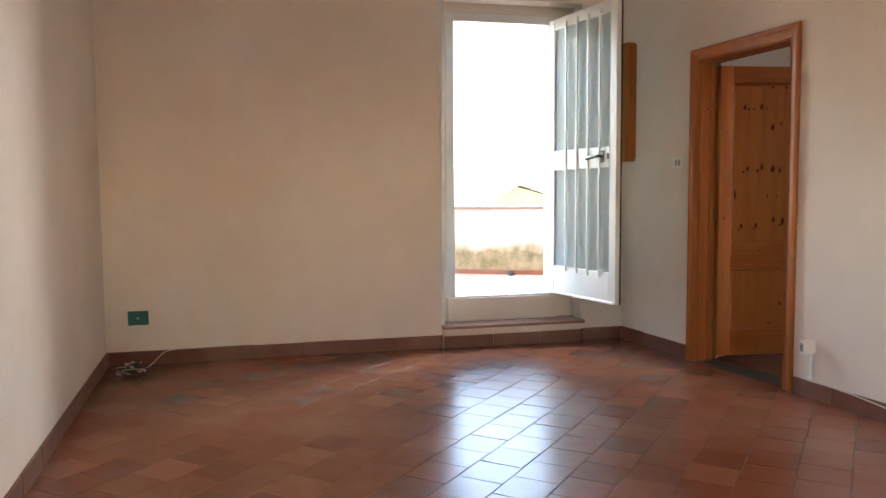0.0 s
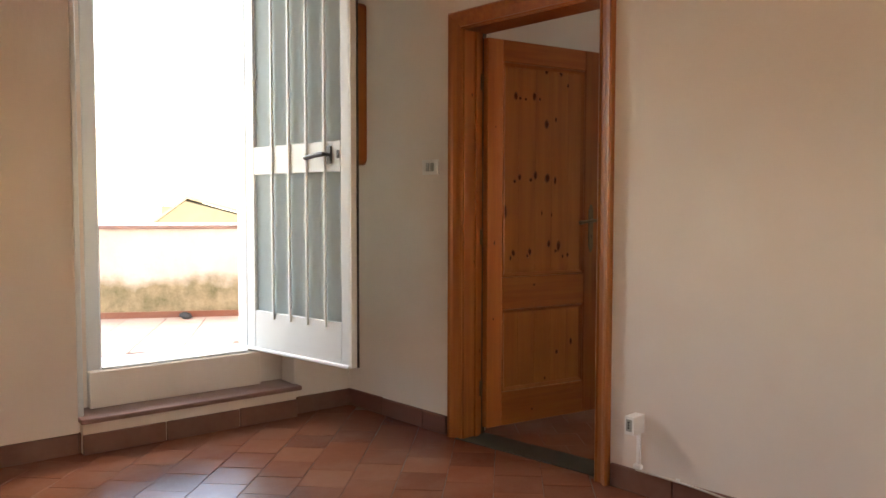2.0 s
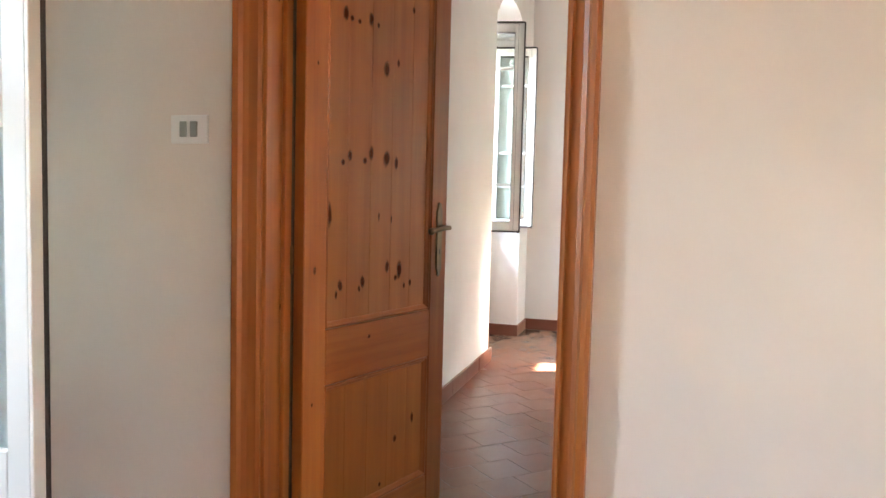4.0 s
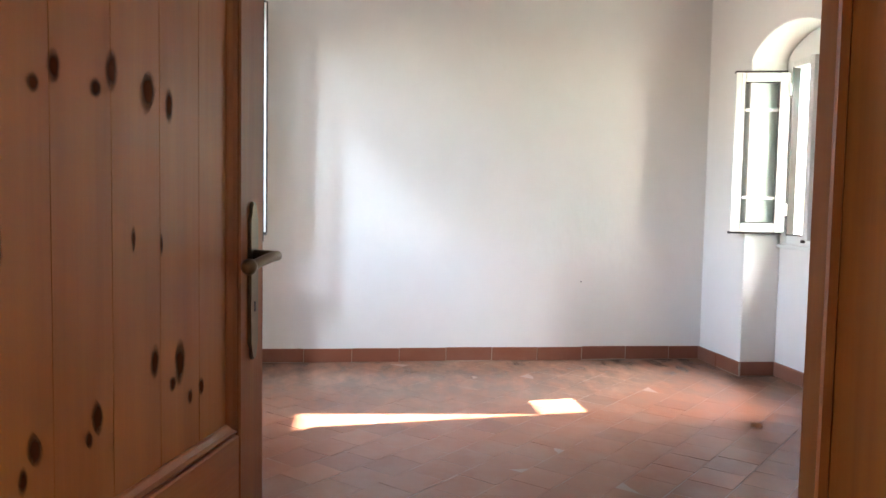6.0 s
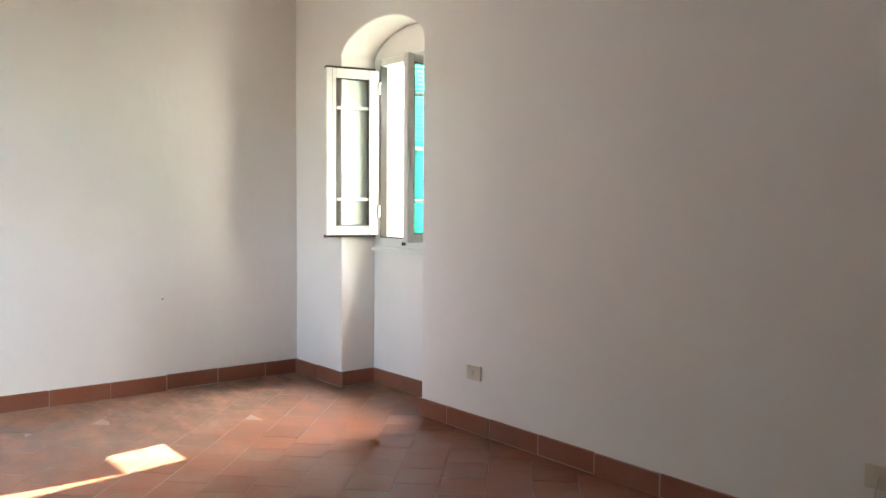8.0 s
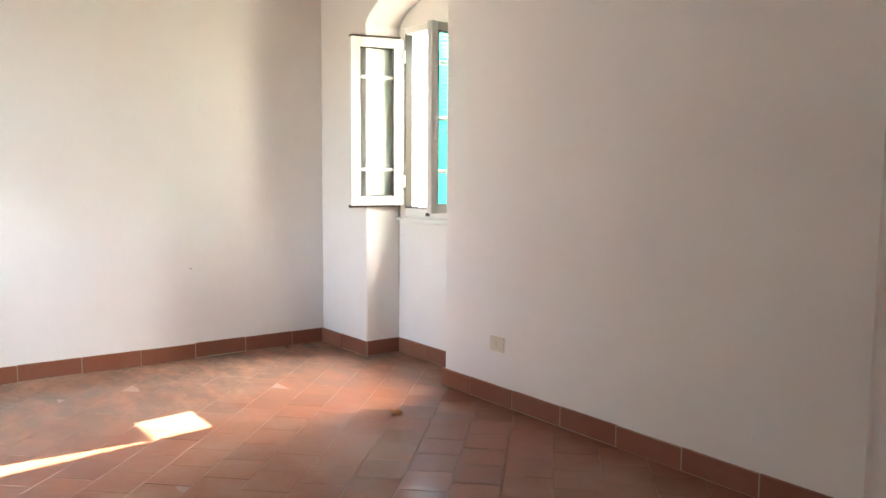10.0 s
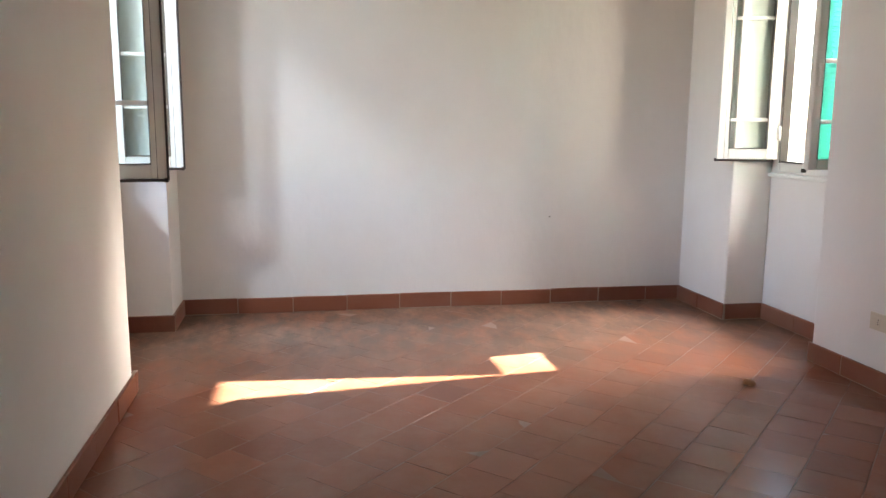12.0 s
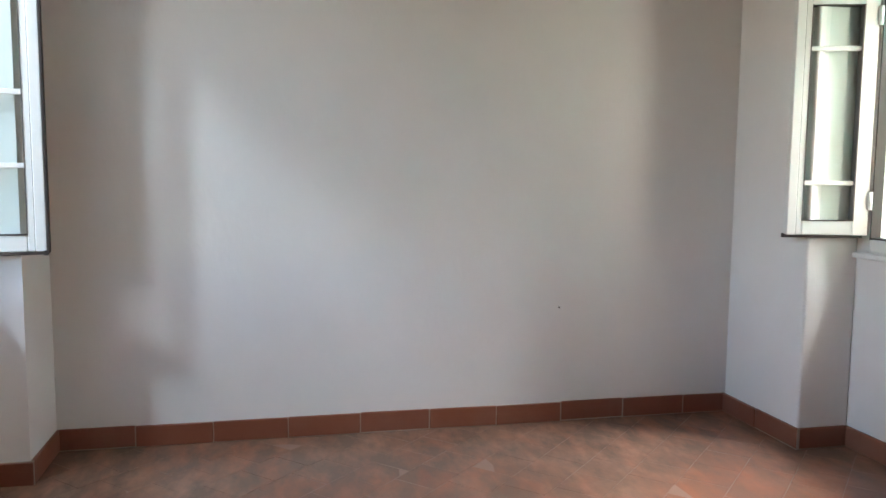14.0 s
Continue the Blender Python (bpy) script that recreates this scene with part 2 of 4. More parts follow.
def glass(name, tint=(0.93, 0.97, 0.96), rough=0.0, frosted=0.0):
    m, n, l, b = material(name, rough)
    out = n["Material Output"]
    t = n.new("ShaderNodeBsdfTransparent")
    t.inputs["Color"].default_value = (*tint, 1)
    g = n.new("ShaderNodeBsdfGlossy")
    g.inputs["Roughness"].default_value = max(0.03, rough)
    lw = n.new("ShaderNodeLayerWeight")
    lw.inputs["Blend"].default_value = 0.5
    pw = n.new("ShaderNodeMath")
    pw.operation = "POWER"
    pw.inputs[1].default_value = 4.5
    l.new(lw.outputs["Facing"], pw.inputs[0])
    fr = n.new("ShaderNodeMapRange")
    fr.inputs["To Min"].default_value, fr.inputs["To Max"].default_value = 0.04, 0.9
    l.new(pw.outputs["Value"], fr.inputs["Value"])
    mx = n.new("ShaderNodeMixShader")
    l.new(fr.outputs["Result"], mx.inputs["Fac"])
    l.new(t.outputs["BSDF"], mx.inputs[1])
    l.new(g.outputs["BSDF"], mx.inputs[2])
    last = mx.outputs["Shader"]
    if frosted:
        d = n.new("ShaderNodeBsdfTranslucent")
        d.inputs["Color"].default_value = (0.75, 0.84, 0.84, 1)
        df = n.new("ShaderNodeBsdfDiffuse")
        vv = coords(n, l)
        sp = noise_tex(n, l, vv, 160, 2)
        l.new(ramp(n, l, sp, [(0.35, (0.53, 0.62, 0.63)), (0.65, (0.62, 0.71, 0.72))]), df.inputs["Color"])
        m1 = n.new("ShaderNodeMixShader")
        m1.inputs["Fac"].default_value = 0.5
        l.new(d.outputs["BSDF"], m1.inputs[1])
        l.new(df.outputs["BSDF"], m1.inputs[2])
        m2 = n.new("ShaderNodeMixShader")
        m2.inputs["Fac"].default_value = frosted
        l.new(last, m2.inputs[1])
        l.new(m1.outputs["Shader"], m2.inputs[2])
        last = m2.outputs["Shader"]
    l.new(last, out.inputs["Surface"])
    return m


GLASS = glass("window_glass")
FROST = glass("reeded_glass", rough=0.25, frosted=0.8)


# ---- mesh helpers ----
def add_box(bm, x0, y0, z0, x1, y1, z1, bevel=0.0, seg=1):
    r = bmesh.ops.create_cube(bm, size=1)
    for v in r["verts"]:
        v.co = Vector(((x0 + x1) / 2 + v.co.x * (x1 - x0), (y0 + y1) / 2 + v.co.y * (y1 - y0), (z0 + z1) / 2 + v.co.z * (z1 - z0)))
    if bevel:
        es = list({e for v in r["verts"] for e in v.link_edges})
        bmesh.ops.bevel(bm, geom=es, offset=bevel, segments=seg, affect="EDGES", profile=0.6)


def boxm(x0, y0, z0, x1, y1, z1, bevel=0.0, seg=1):
    bm = bmesh.new()
    add_box(bm, x0, y0, z0, x1, y1, z1, bevel, seg)
    return bm


def mesh_of(bm, name, mat, smooth=False):
    bmesh.ops.recalc_face_normals(bm, faces=bm.faces[:])
    me = bpy.data.meshes.new(name)
    bm.to_mesh(me)
    bm.free()
    me.materials.append(mat)
    if smooth:
        for p in me.polygons:
            p.use_smooth = True
    return me


def part(name, bm, mat, parent=None, label="", m=None, smooth=False):
    ob = new(name, mesh_of(bm, name, mat, smooth))
    ob.parent = parent
    if m is not None:
        ob.matrix_basis = m
    return tagged(ob, label)


def thing(name, m, label, category, group="", kind=""):
    ob = new(name)
    ob.matrix_basis = m
    ob.empty_display_size = 0.05
    return tagged(ob, label, category, group, kind)


def solid(name, bm, mat, label="", category="", kind="structure", m=None, smooth=False):
    return tagged(part(name, bm, mat, None, "", m, smooth), label, category, "", kind)


def cylinder(bm, p, q, r, seg=16, r2=None):
    p, q = Vector(p), Vector(q)
    d = q - p
    res = bmesh.ops.create_cone(bm, cap_ends=True, segments=seg, radius1=r, radius2=r if r2 is None else r2, depth=d.length)
    t = Matrix.Translation((p + q) / 2) @ d.to_track_quat("Z", "Y").to_matrix().to_4x4()
    bmesh.ops.transform(bm, matrix=t, verts=res["verts"])


def tube(name, pts, r, mat, parent=None, label=""):
    cu = bpy.data.curves.new(name, "CURVE")
    cu.dimensions, cu.bevel_depth, cu.bevel_resolution, cu.resolution_u = "3D", r, 3, 6
    sp = cu.splines.new("NURBS")
    sp.points.add(len(pts) - 1)
    for p, c in zip(sp.points, pts):
        p.co = (*c, 1)
    sp.use_endpoint_u, sp.order_u = True, 4
    tmp = bpy.data.objects.new(name, cu)
    me = bpy.data.meshes.new_from_object(tmp)
    bpy.data.objects.remove(tmp)
    me.materials.append(mat)
    for p in me.polygons:
        p.use_smooth = True
    ob = new(name, me)
    ob.parent = parent
    return tagged(ob, label)


def wall(name, p, q, thick, height, mat, holes=(), z0=0.0, bevel=0.0):
    """A wall whose room face runs from p to q, with its thickness to the left of that way. holes: (u0, u1, z0, z1)."""
    p, q = Vector((*p, 0)), Vector((*q, 0))
    along = (q - p).normalized()
    side = Vector((-along.y, along.x, 0))
    ln = (q - p).length
    us = sorted({0.0, ln, *[u for h in holes for u in h[:2]]})
    zs = sorted({z0, height, *[z for h in holes for z in h[2:]]})
    bm = bmesh.new()
    cache = {}

    def vert(u, z, d):
        k = (round(u, 4), round(z, 4), d)
        if k not in cache:
            cache[k] = bm.verts.new(p + along * u + side * (thick if d else 0) + Vector((0, 0, z)))
        return cache[k]

    def filled(i, j):
        if not (0 <= i < len(us) - 1 and 0 <= j < len(zs) - 1):
            return False
        um, zm = (us[i] + us[i + 1]) / 2, (zs[j] + zs[j + 1]) / 2
        return not any(h[0] < um < h[1] and h[2] < zm < h[3] for h in holes)

    for i in range(len(us) - 1):
        for j in range(len(zs) - 1):
            if not filled(i, j):
                continue
            a, b, c, d = us[i], us[i + 1], zs[j], zs[j + 1]
            for k in (0, 1):
                bm.faces.new([vert(a, c, k), vert(b, c, k), vert(b, d, k), vert(a, d, k)])
            for ok, (s, t) in ((filled(i - 1, j), ((a, c), (a, d))), (filled(i + 1, j), ((b, c), (b, d))), (filled(i, j - 1), ((a, c), (b, c))), (filled(i, j + 1), ((a, d), (b, d)))):
                if not ok:
                    bm.faces.new([vert(*s, 0), vert(*t, 0), vert(*t, 1), vert(*s, 1)])
    ob = solid(name, bm, mat)
    if bevel:
        md = ob.modifiers.new("worn_edges", "BEVEL")
        md.width, md.segments, md.limit_method, md.angle_limit = bevel, 3, "ANGLE", radians(50)
    return ob


def arch_z(t, spring, rise):
    return spring + rise * max(0.0, 1 - t * t) ** 0.65


def niche_wall(name, p, q, thick, height, mat, u0, u1, spring, rise, bevel=0.012, cols=28, soft=0.0):
    """A wall as wall() makes it, with one arched recess from the floor up, u0 to u1."""
    p, q = Vector((*p, 0)), Vector((*q, 0))
    along = (q - p).normalized()
    side = Vector((-along.y, along.x, 0))
    ln = (q - p).length
    bm = bmesh.new()
    cache = {}

    def vert(u, z, d):
        k = (round(u, 5), round(z, 5), d)
        if k not in cache:
            cache[k] = bm.verts.new(p + along * u + side * (thick if d else 0) + Vector((0, 0, z)))
        return cache[k]

    def quad(*vs):
        bm.faces.new(vs)

    for k in (0, 1):
        for a, b in ((0.0, u0), (u1, ln)):
            for c, d in ((0.0, 0.1), (0.1, spring)):
                quad(vert(a, c, k), vert(b, c, k), vert(b, d, k), vert(a, d, k))
            quad(vert(a, spring, k), vert(b, spring, k), vert(b, height, k), vert(a, height, k))
    pts = []
    for i in range(cols + 1):
        t = -math.cos(math.pi * i / cols)
        pts.append(((u0 + u1) / 2 + t * (u1 - u0) / 2, arch_z(t, spring, rise)))
    pts[0], pts[-1] = (u0, spring), (u1, spring)
    for (a, za), (b, zb) in zip(pts, pts[1:]):
        for k in (0, 1):
            quad(vert(a, za, k), vert(b, zb, k), vert(b, height, k), vert(a, height, k))
        quad(vert(a, za, 0), vert(b, zb, 0), vert(b, zb, 1), vert(a, za, 1))
        quad(vert(a, height, 0), vert(b, height, 0), vert(b, height, 1), vert(a, height, 1))
    for u in (u0, u1, 0.0, ln):
        for c, d in ((0.0, 0.1), (0.1, spring)):
            quad(vert(u, c, 0), vert(u, d, 0), vert(u, d, 1), vert(u, c, 1))
    for u in (0.0, ln):
        quad(vert(u, spring, 0), vert(u, height, 0), vert(u, height, 1), vert(u, spring, 1))
    for a, b in ((0.0, u0), (u1, ln)):
        quad(vert(a, 0, 0), vert(b, 0, 0), vert(b, 0, 1), vert(a, 0, 1))
        quad(vert(a, height, 0), vert(b, height, 0), vert(b, height, 1), vert(a, height, 1))
    if soft:
        ends = {vert(u1, 0.1, 0), vert(u1, spring, 0)}
        bmesh.ops.bevel(bm, geom=[e for e in bm.edges if set(e.verts) == ends], offset=soft, segments=10, affect="EDGES", profile=0.5)
    ob = solid(name, bm, mat)
    md = ob.modifiers.new("worn_edges", "BEVEL")
    md.width, md.segments, md.limit_method, md.angle_limit = bevel, 4, "ANGLE", radians(50)
    return ob


# ---- plan ----
HA, HB = 3.25, 3.25


def far_y(x):
    return 6.335 - 0.1665 * x


def right_x(y):
    return 3.28 + 0.076 * (y - 4.4)


def left_x(y):
    return -0.546 - 0.13 * (6.426 - y)


A_FL = (left_x(6.426), 6.426)
A_FR = (right_x(5.77), 5.77)
A_NR = (right_x(-2.0), -2.0)
A_NL = (left_x(-2.0), -2.0)
BX0, BX1, BY0, BY1 = 3.62, 8.553, 1.503, 4.967
far_dir = (Vector(A_FR) - Vector(A_FL)).normalized()
ANG_FAR = math.degrees(math.atan2(far_dir.y, far_dir.x))


def u_far(x):
    return (x - A_FL[0]) / far_dir.x


# ---- large structure: sitting room with the terrace door ----
EXT = 0.4
F0 = tuple(Vector(A_FL) - far_dir * EXT)
F1 = tuple(Vector(A_FR) + far_dir * EXT)
OUT = Vector((-far_dir.y, far_dir.x)) * 0.17
wall("wall_far", F0, F1, 0.17, HA, PLASTER_A, [(u_far(1.872) + EXT, u_far(3.02) + EXT, 0.17, 2.70)], bevel=0.012)
wall("wall_far_outer", tuple(Vector(F0) + OUT), tuple(Vector(F1) + OUT), 0.25, HA, PLASTER_A, [(2.53 + EXT, 3.46 + EXT, 0.365, 2.63)])
LEN_R = (Vector(A_NR) - Vector(A_FR)).length


def u_right(y):
    return (Vector(A_FR) - Vector((right_x(y), y))).length


wall("wall_right", A_FR, A_NR, 0.2, HA, PLASTER_A, [(u_right(4.815), u_right(3.93), 0.0, 2.13)])
wall("wall_back", (A_NR[0] + 0.2, -2.0), (A_NL[0] - 0.2, -2.0), 0.35, HA, PLASTER_A, [(1.6, 2.4, 1.1, 2.1)])
wall("wall_left", (left_x(-2.3), -2.3), (left_x(6.6), 6.6), 0.3, HA, PLASTER_A, [(2.1, 3.5, 0.9, 2.3)])
solid("ceiling", boxm(-2.2, -2.5, HA, BX0 - 0.16, 7.2, HA + 0.2), CEIL)
solid("floor_slab", boxm(-2.2, -2.6, -0.25, 3.375, 7.0, -0.003), GROUT, "grout bed under the terracotta tiles", "floor")

# ---- large structure: white room with two windows ----
solid("floor_slab", boxm(3.375, 0.9, -0.25, 9.0, 5.9, -0.0013), GROUT_B, "grout bed under the worn terracotta tiles", "floor")
solid("ceiling", boxm(BX0 - 0.16, 0.9, HB, 9.0, 5.9, HB + 0.2), CEIL)
wall("wall_east", (BX1, BY0 - 0.5), (BX1, BY1 + 0.5), -0.3, HB, PLASTER_B)
RN0, RN1 = 7.028, 7.925
niche_wall("wall_south", (BX0 - 0.2, BY0), (BX1, BY0), -0.275, HB, PLASTER_B, RN0 - BX0 + 0.2, RN1 - BX0 + 0.2, 2.24, 0.175)
LN0, LN1 = 7.07, 8.158
niche_wall("wall_north", (BX1, BY1), (BX0 - 0.13, BY1), -0.29, HB, PLASTER_B, BX1 - LN1, BX1 - LN0, 2.60, 0.2, 0.02, soft=0.07)
wall("wall_south_outer", (BX0 - 0.2, BY0 - 0.275), (BX1, BY0 - 0.275), -0.12, HB, PLASTER_B, [(7.10 - BX0 + 0.2, 7.875 - BX0 + 0.2, 0.965, 2.235)])
wall("wall_south_face", (BX0 - 0.2, BY0 - 0.395), (BX1 + 0.3, BY0 - 0.395), -0.16, HB, PLASTER_OUT, [(6.98 - BX0 + 0.2, 8.12 - BX0 + 0.2, 0.93, 2.255)])
wall("wall_north_outer", (BX1, BY1 + 0.29), (BX0 - 0.13, BY1 + 0.29), -0.13, HB, PLASTER_B, [(BX1 - 8.10, BX1 - 7.12, 0.90, 2.56)])
# backdrop wall added north of the taller window, so its panes show no bright sky
wall("wall_wing", (8.95, 5.45), (8.95, 10.5), -0.3, HB, PLASTER_OUT, z0=-3.5)
# partition towards the sitting room, thicker than the door lining
wall("wall_west", (BX0, BY1), (BX0, BY0), -0.15, HB, PLASTER_B, [(BY1 - 4.84, BY1 - 3.785, 0.0, 2.17)], bevel=0.01)

# ---- skirting, step, threshold ----
M_FAR = pose(A_FL[0], A_FL[1], 0, 0, 0, ANG_FAR)
_skirt_cache = {}


def skirting(name, p, q, mat, first=0.357, length=0.357, h=0.103, proud=0.014, mortar=MORTAR, label="", ends=(0.0, 0.0)):
    """A run of skirting tiles on a mortar bed, along the wall face from p to q, with the room to the right of that way."""
    p, q = Vector((*p, 0)), Vector((*q, 0))
    d = (q - p).normalized()
    ln = (q - p).length
    m = Matrix.Translation(p) @ Matrix.Rotation(math.atan2(d.y, d.x), 4, "Z")
    bed = solid(name, boxm(-ends[0], -proud + 0.003, 0.0, ln + ends[1], 0.004, h - 0.002), mortar, label, "skirting", m=m)
    cuts, u = [0.0], first
    while u < ln - 0.02:
        cuts.append(u)
        u += length
    cuts.append(ln)
    for i, (a, b) in enumerate(zip(cuts, cuts[1:])):
        a2, b2 = a - (ends[0] if i == 0 else 0), b + (ends[1] if i == len(cuts) - 2 else 0)
        key = (round(b2 - a2, 3), h, proud, mat.name)
        if key not in _skirt_cache:
            _skirt_cache[key] = mesh_of(boxm(0.0022, -proud, 0.002, b2 - a2 - 0.0022, 0.0, h, 0.003), "skirting_tile", mat)
        t = new("skirting_tile", _skirt_cache[key])
        t.parent = bed
        t.matrix_basis = pose(a2, random.uniform(-0.002, 0.0015), random.uniform(-0.003, 0.002), 0, random.uniform(-0.35, 0.35), random.uniform(-0.25, 0.25))
    return bed


PR = 0.014
SKB = "terracotta skirting tiles with pale mortar joints along the white wall"
skirting("baseboard", (BX1, BY1), (BX1, BY0), SKIRT_B, first=BY1 - 4.619, label=SKB)
skirting("baseboard", (BX1, BY0), (RN1, BY0), SKIRT_B, first=0.31, label=SKB, ends=(0, PR))
skirting("baseboard", (RN1, BY0 - 0.0), (RN1, BY0 - 0.275), SKIRT_B, first=0.5, label=SKB, ends=(0, -PR))
skirting("baseboard", (RN1, BY0 - 0.275), (RN0, BY0 - 0.275), SKIRT_B, first=0.36, label=SKB)
skirting("baseboard", (RN0, BY0 - 0.275), (RN0, BY0), SKIRT_B, first=0.5, label=SKB)
skirting("baseboard", (RN0, BY0), (BX0, BY0), SKIRT_B, first=0.25, label=SKB, ends=(PR, 0))
skirting("baseboard", (BX0 - 0.0, BY1), (LN0, BY1), SKIRT_B, first=0.2, label=SKB, ends=(0, PR))
skirting("baseboard", (LN0, BY1), (LN0, BY1 + 0.29), SKIRT_B, first=0.5, label=SKB)
skirting("baseboard", (LN0, BY1 + 0.29), (LN1, BY1 + 0.29), SKIRT_B, first=0.36, label=SKB)
skirting("baseboard", (LN1, BY1 + 0.29), (LN1, BY1), SKIRT_B, first=0.5, label=SKB, ends=(-PR, PR))
skirting("baseboard", (LN1, BY1), (BX1, BY1), SKIRT_B, first=0.5, label=SKB)
skirting("baseboard", (BX0, BY0), (BX0, 3.785), SKIRT_B, first=0.3, label=SKB)
SKA = "dull brown terracotta skirting along the cream wall"
skirting("baseboard", A_FL, (1.885, far_y(1.885)), SKIRT_A, first=0.3, h=0.1, mortar=GROUT, label=SKA)
skirting("baseboard", (3.03, far_y(3.03)), A_FR, SKIRT_A, first=0.5, h=0.1, mortar=GROUT, label=SKA)
skirting("baseboard", A_FR, (right_x(4.90), 4.90), SKIRT_A, first=0.33, h=0.1, mortar=GROUT, label=SKA)
skirting("baseboard", (right_x(3.875), 3.875), A_NR, SKIRT_A, first=0.3, h=0.1, mortar=GROUT, label=SKA)
skirting("baseboard", (left_x(-2), -2), A_FL, SKIRT_A, first=0.3, h=0.1, mortar=GROUT, label=SKA)

US0, US1 = u_far(1.87), u_far(3.03)
step = thing("door_step", M_FAR, "plastered step with a worn clay tread under the terrace door", "step", kind="structure")
part("riser", boxm(US0 + 0.004, -0.052, 0.0, US1 - 0.03, 0.006, 0.152, 0.006, 2), PLASTER_A, step)
part("skirting_tile", boxm(US0 + 0.002, -0.066, 0.0, US0 + 0.40, -0.05, 0.098, 0.003), SKIRT_A, step)
part("skirting_tile", boxm(US0 + 0.405, -0.066, 0.0, US0 + 0.80, -0.05, 0.098, 0.003), SKIRT_A, step)
part("skirting_tile", boxm(US0 + 0.805, -0.066, 0.0, US1 - 0.026, -0.05, 0.1, 0.003), SKIRT_A, step)
part("tread", boxm(US0 - 0.006, -0.075, 0.152, US1 + 0.0, 0.0, 0.178, 0.006, 2), TREAD, step, "worn purple-brown clay tread")
part("tread", boxm(US0 + 0.025, 0.0, 0.153, US1 - 0.016, 0.172, 0.177, 0.002), TREAD, step, "worn purple-brown clay tread")

solid("threshold", boxm(3.285, 3.93, -0.004, 3.47, 4.82, 0.004, 0.002), STONE, "dark stone door sill between two rooms", "threshold")


# ---- pine door with its lining ----
ANG_R = -math.degrees(math.atan(0.076))
lining = thing("door_1", pose(right_x(4.385), 4.385, 0, 0, 0, ANG_R), "varnished pine door casing round the open doorway", "door frame", kind="structure")


def moulding(name, axis, lo, hi, inner, outer, parent, mat):
    """A casing strip with beads. axis z: runs from lo to hi upward, its width from inner to outer along y; axis y: the head piece."""
    bm = bmesh.new()
    w = outer - inner
    prof = [(0.0, 0.012), (0.10, 0.018), (0.16, 0.010), (0.45, 0.014), (0.62, 0.020), (0.72, 0.030), (0.90, 0.034), (1.0, 0.024), (1.0, 0.0), (0.0, 0.0)]
    ring = []
    for end in (lo, hi):
        row = []
        for t, d in prof:
            s = inner + t * w
            mitre = (t * abs(w)) if end == hi and axis == "z" else 0.0
            if axis == "z":
                row.append(bm.verts.new((-d, s, end + mitre)))
            else:
                e = end + (t * w * (1 if end == hi else -1))
                row.append(bm.verts.new((-d, e, s)))
        ring.append(row)
    k = len(prof)
    for i in range(k):
        bm.faces.new([ring[0][i], ring[0][(i + 1) % k], ring[1][(i + 1) % k], ring[1][i]])
    for row in ring:
        bm.faces.new(row)
    return part(name, bm, mat, parent)


YO = 0.405
moulding("casing", "z", 0.0, 2.105, YO, YO + 0.088, lining, PINE_V)
moulding("casing", "z", 0.0, 2.105, -YO - 0.025, -YO - 0.100, lining, PINE_V)
moulding("casing", "y", -YO - 0.017, YO, 2.105, 2.193, lining, PINE_H)
part("jamb", boxm(-0.004, YO - 0.012, 0.0, 0.15, YO + 0.024, 2.12, 0.002), PINE_V, lining)
part("jamb", boxm(-0.004, -YO - 0.05, 0.0, 0.15, -YO - 0.018, 2.12, 0.002), PINE_V, lining)
part("jamb", boxm(-0.004, -YO - 0.018, 2.10, 0.15, YO - 0.012, 2.13, 0.002), PINE_H, lining)
part("stop", boxm(0.07, YO - 0.026, 0.0, 0.10, YO - 0.012, 2.1, 0.002), PINE_V, lining)
# dark strip in place of the shadow between jamb and leaf
part("seal", boxm(0.126, YO - 0.0135, 0.0, 0.152, YO - 0.010, 2.1), SHADE_BROWN, lining, "dark strip painted for the shade in the rebate")
part("stop", boxm(0.10, -YO - 0.018, 0.0, 0.13, -YO - 0.006, 2.1, 0.002), PINE_V, lining)
for kz, ky in ((1.78, 0.02), (1.32, 0.06), (0.92, 0.04), (0.45, 0.08), (1.05, 0.12), (0.24, 0.11)):
    bm = bmesh.new()
    bmesh.ops.create_uvsphere(bm, u_segments=10, v_segments=6, radius=1)
    bmesh.ops.transform(bm, matrix=Matrix.Translation((0.03 + ky, YO - 0.0125, kz)) @ Matrix.Diagonal((0.007, 0.0012, 0.012, 1)), verts=bm.verts)
    part("knot", bm, KNOT, lining, smooth=True)

HINGE, TIP = Vector((3.425, 4.738)), Vector((4.150, 4.521))
LD = TIP - HINGE
LW = LD.length
leaf = thing("door_2", pose(HINGE.x, HINGE.y, 0, 0, 0, math.degrees(math.atan2(LD.y, LD.x))), "varnished pine door leaf standing open, two panels and dark knots", "door", kind="structure")
TH = 0.021


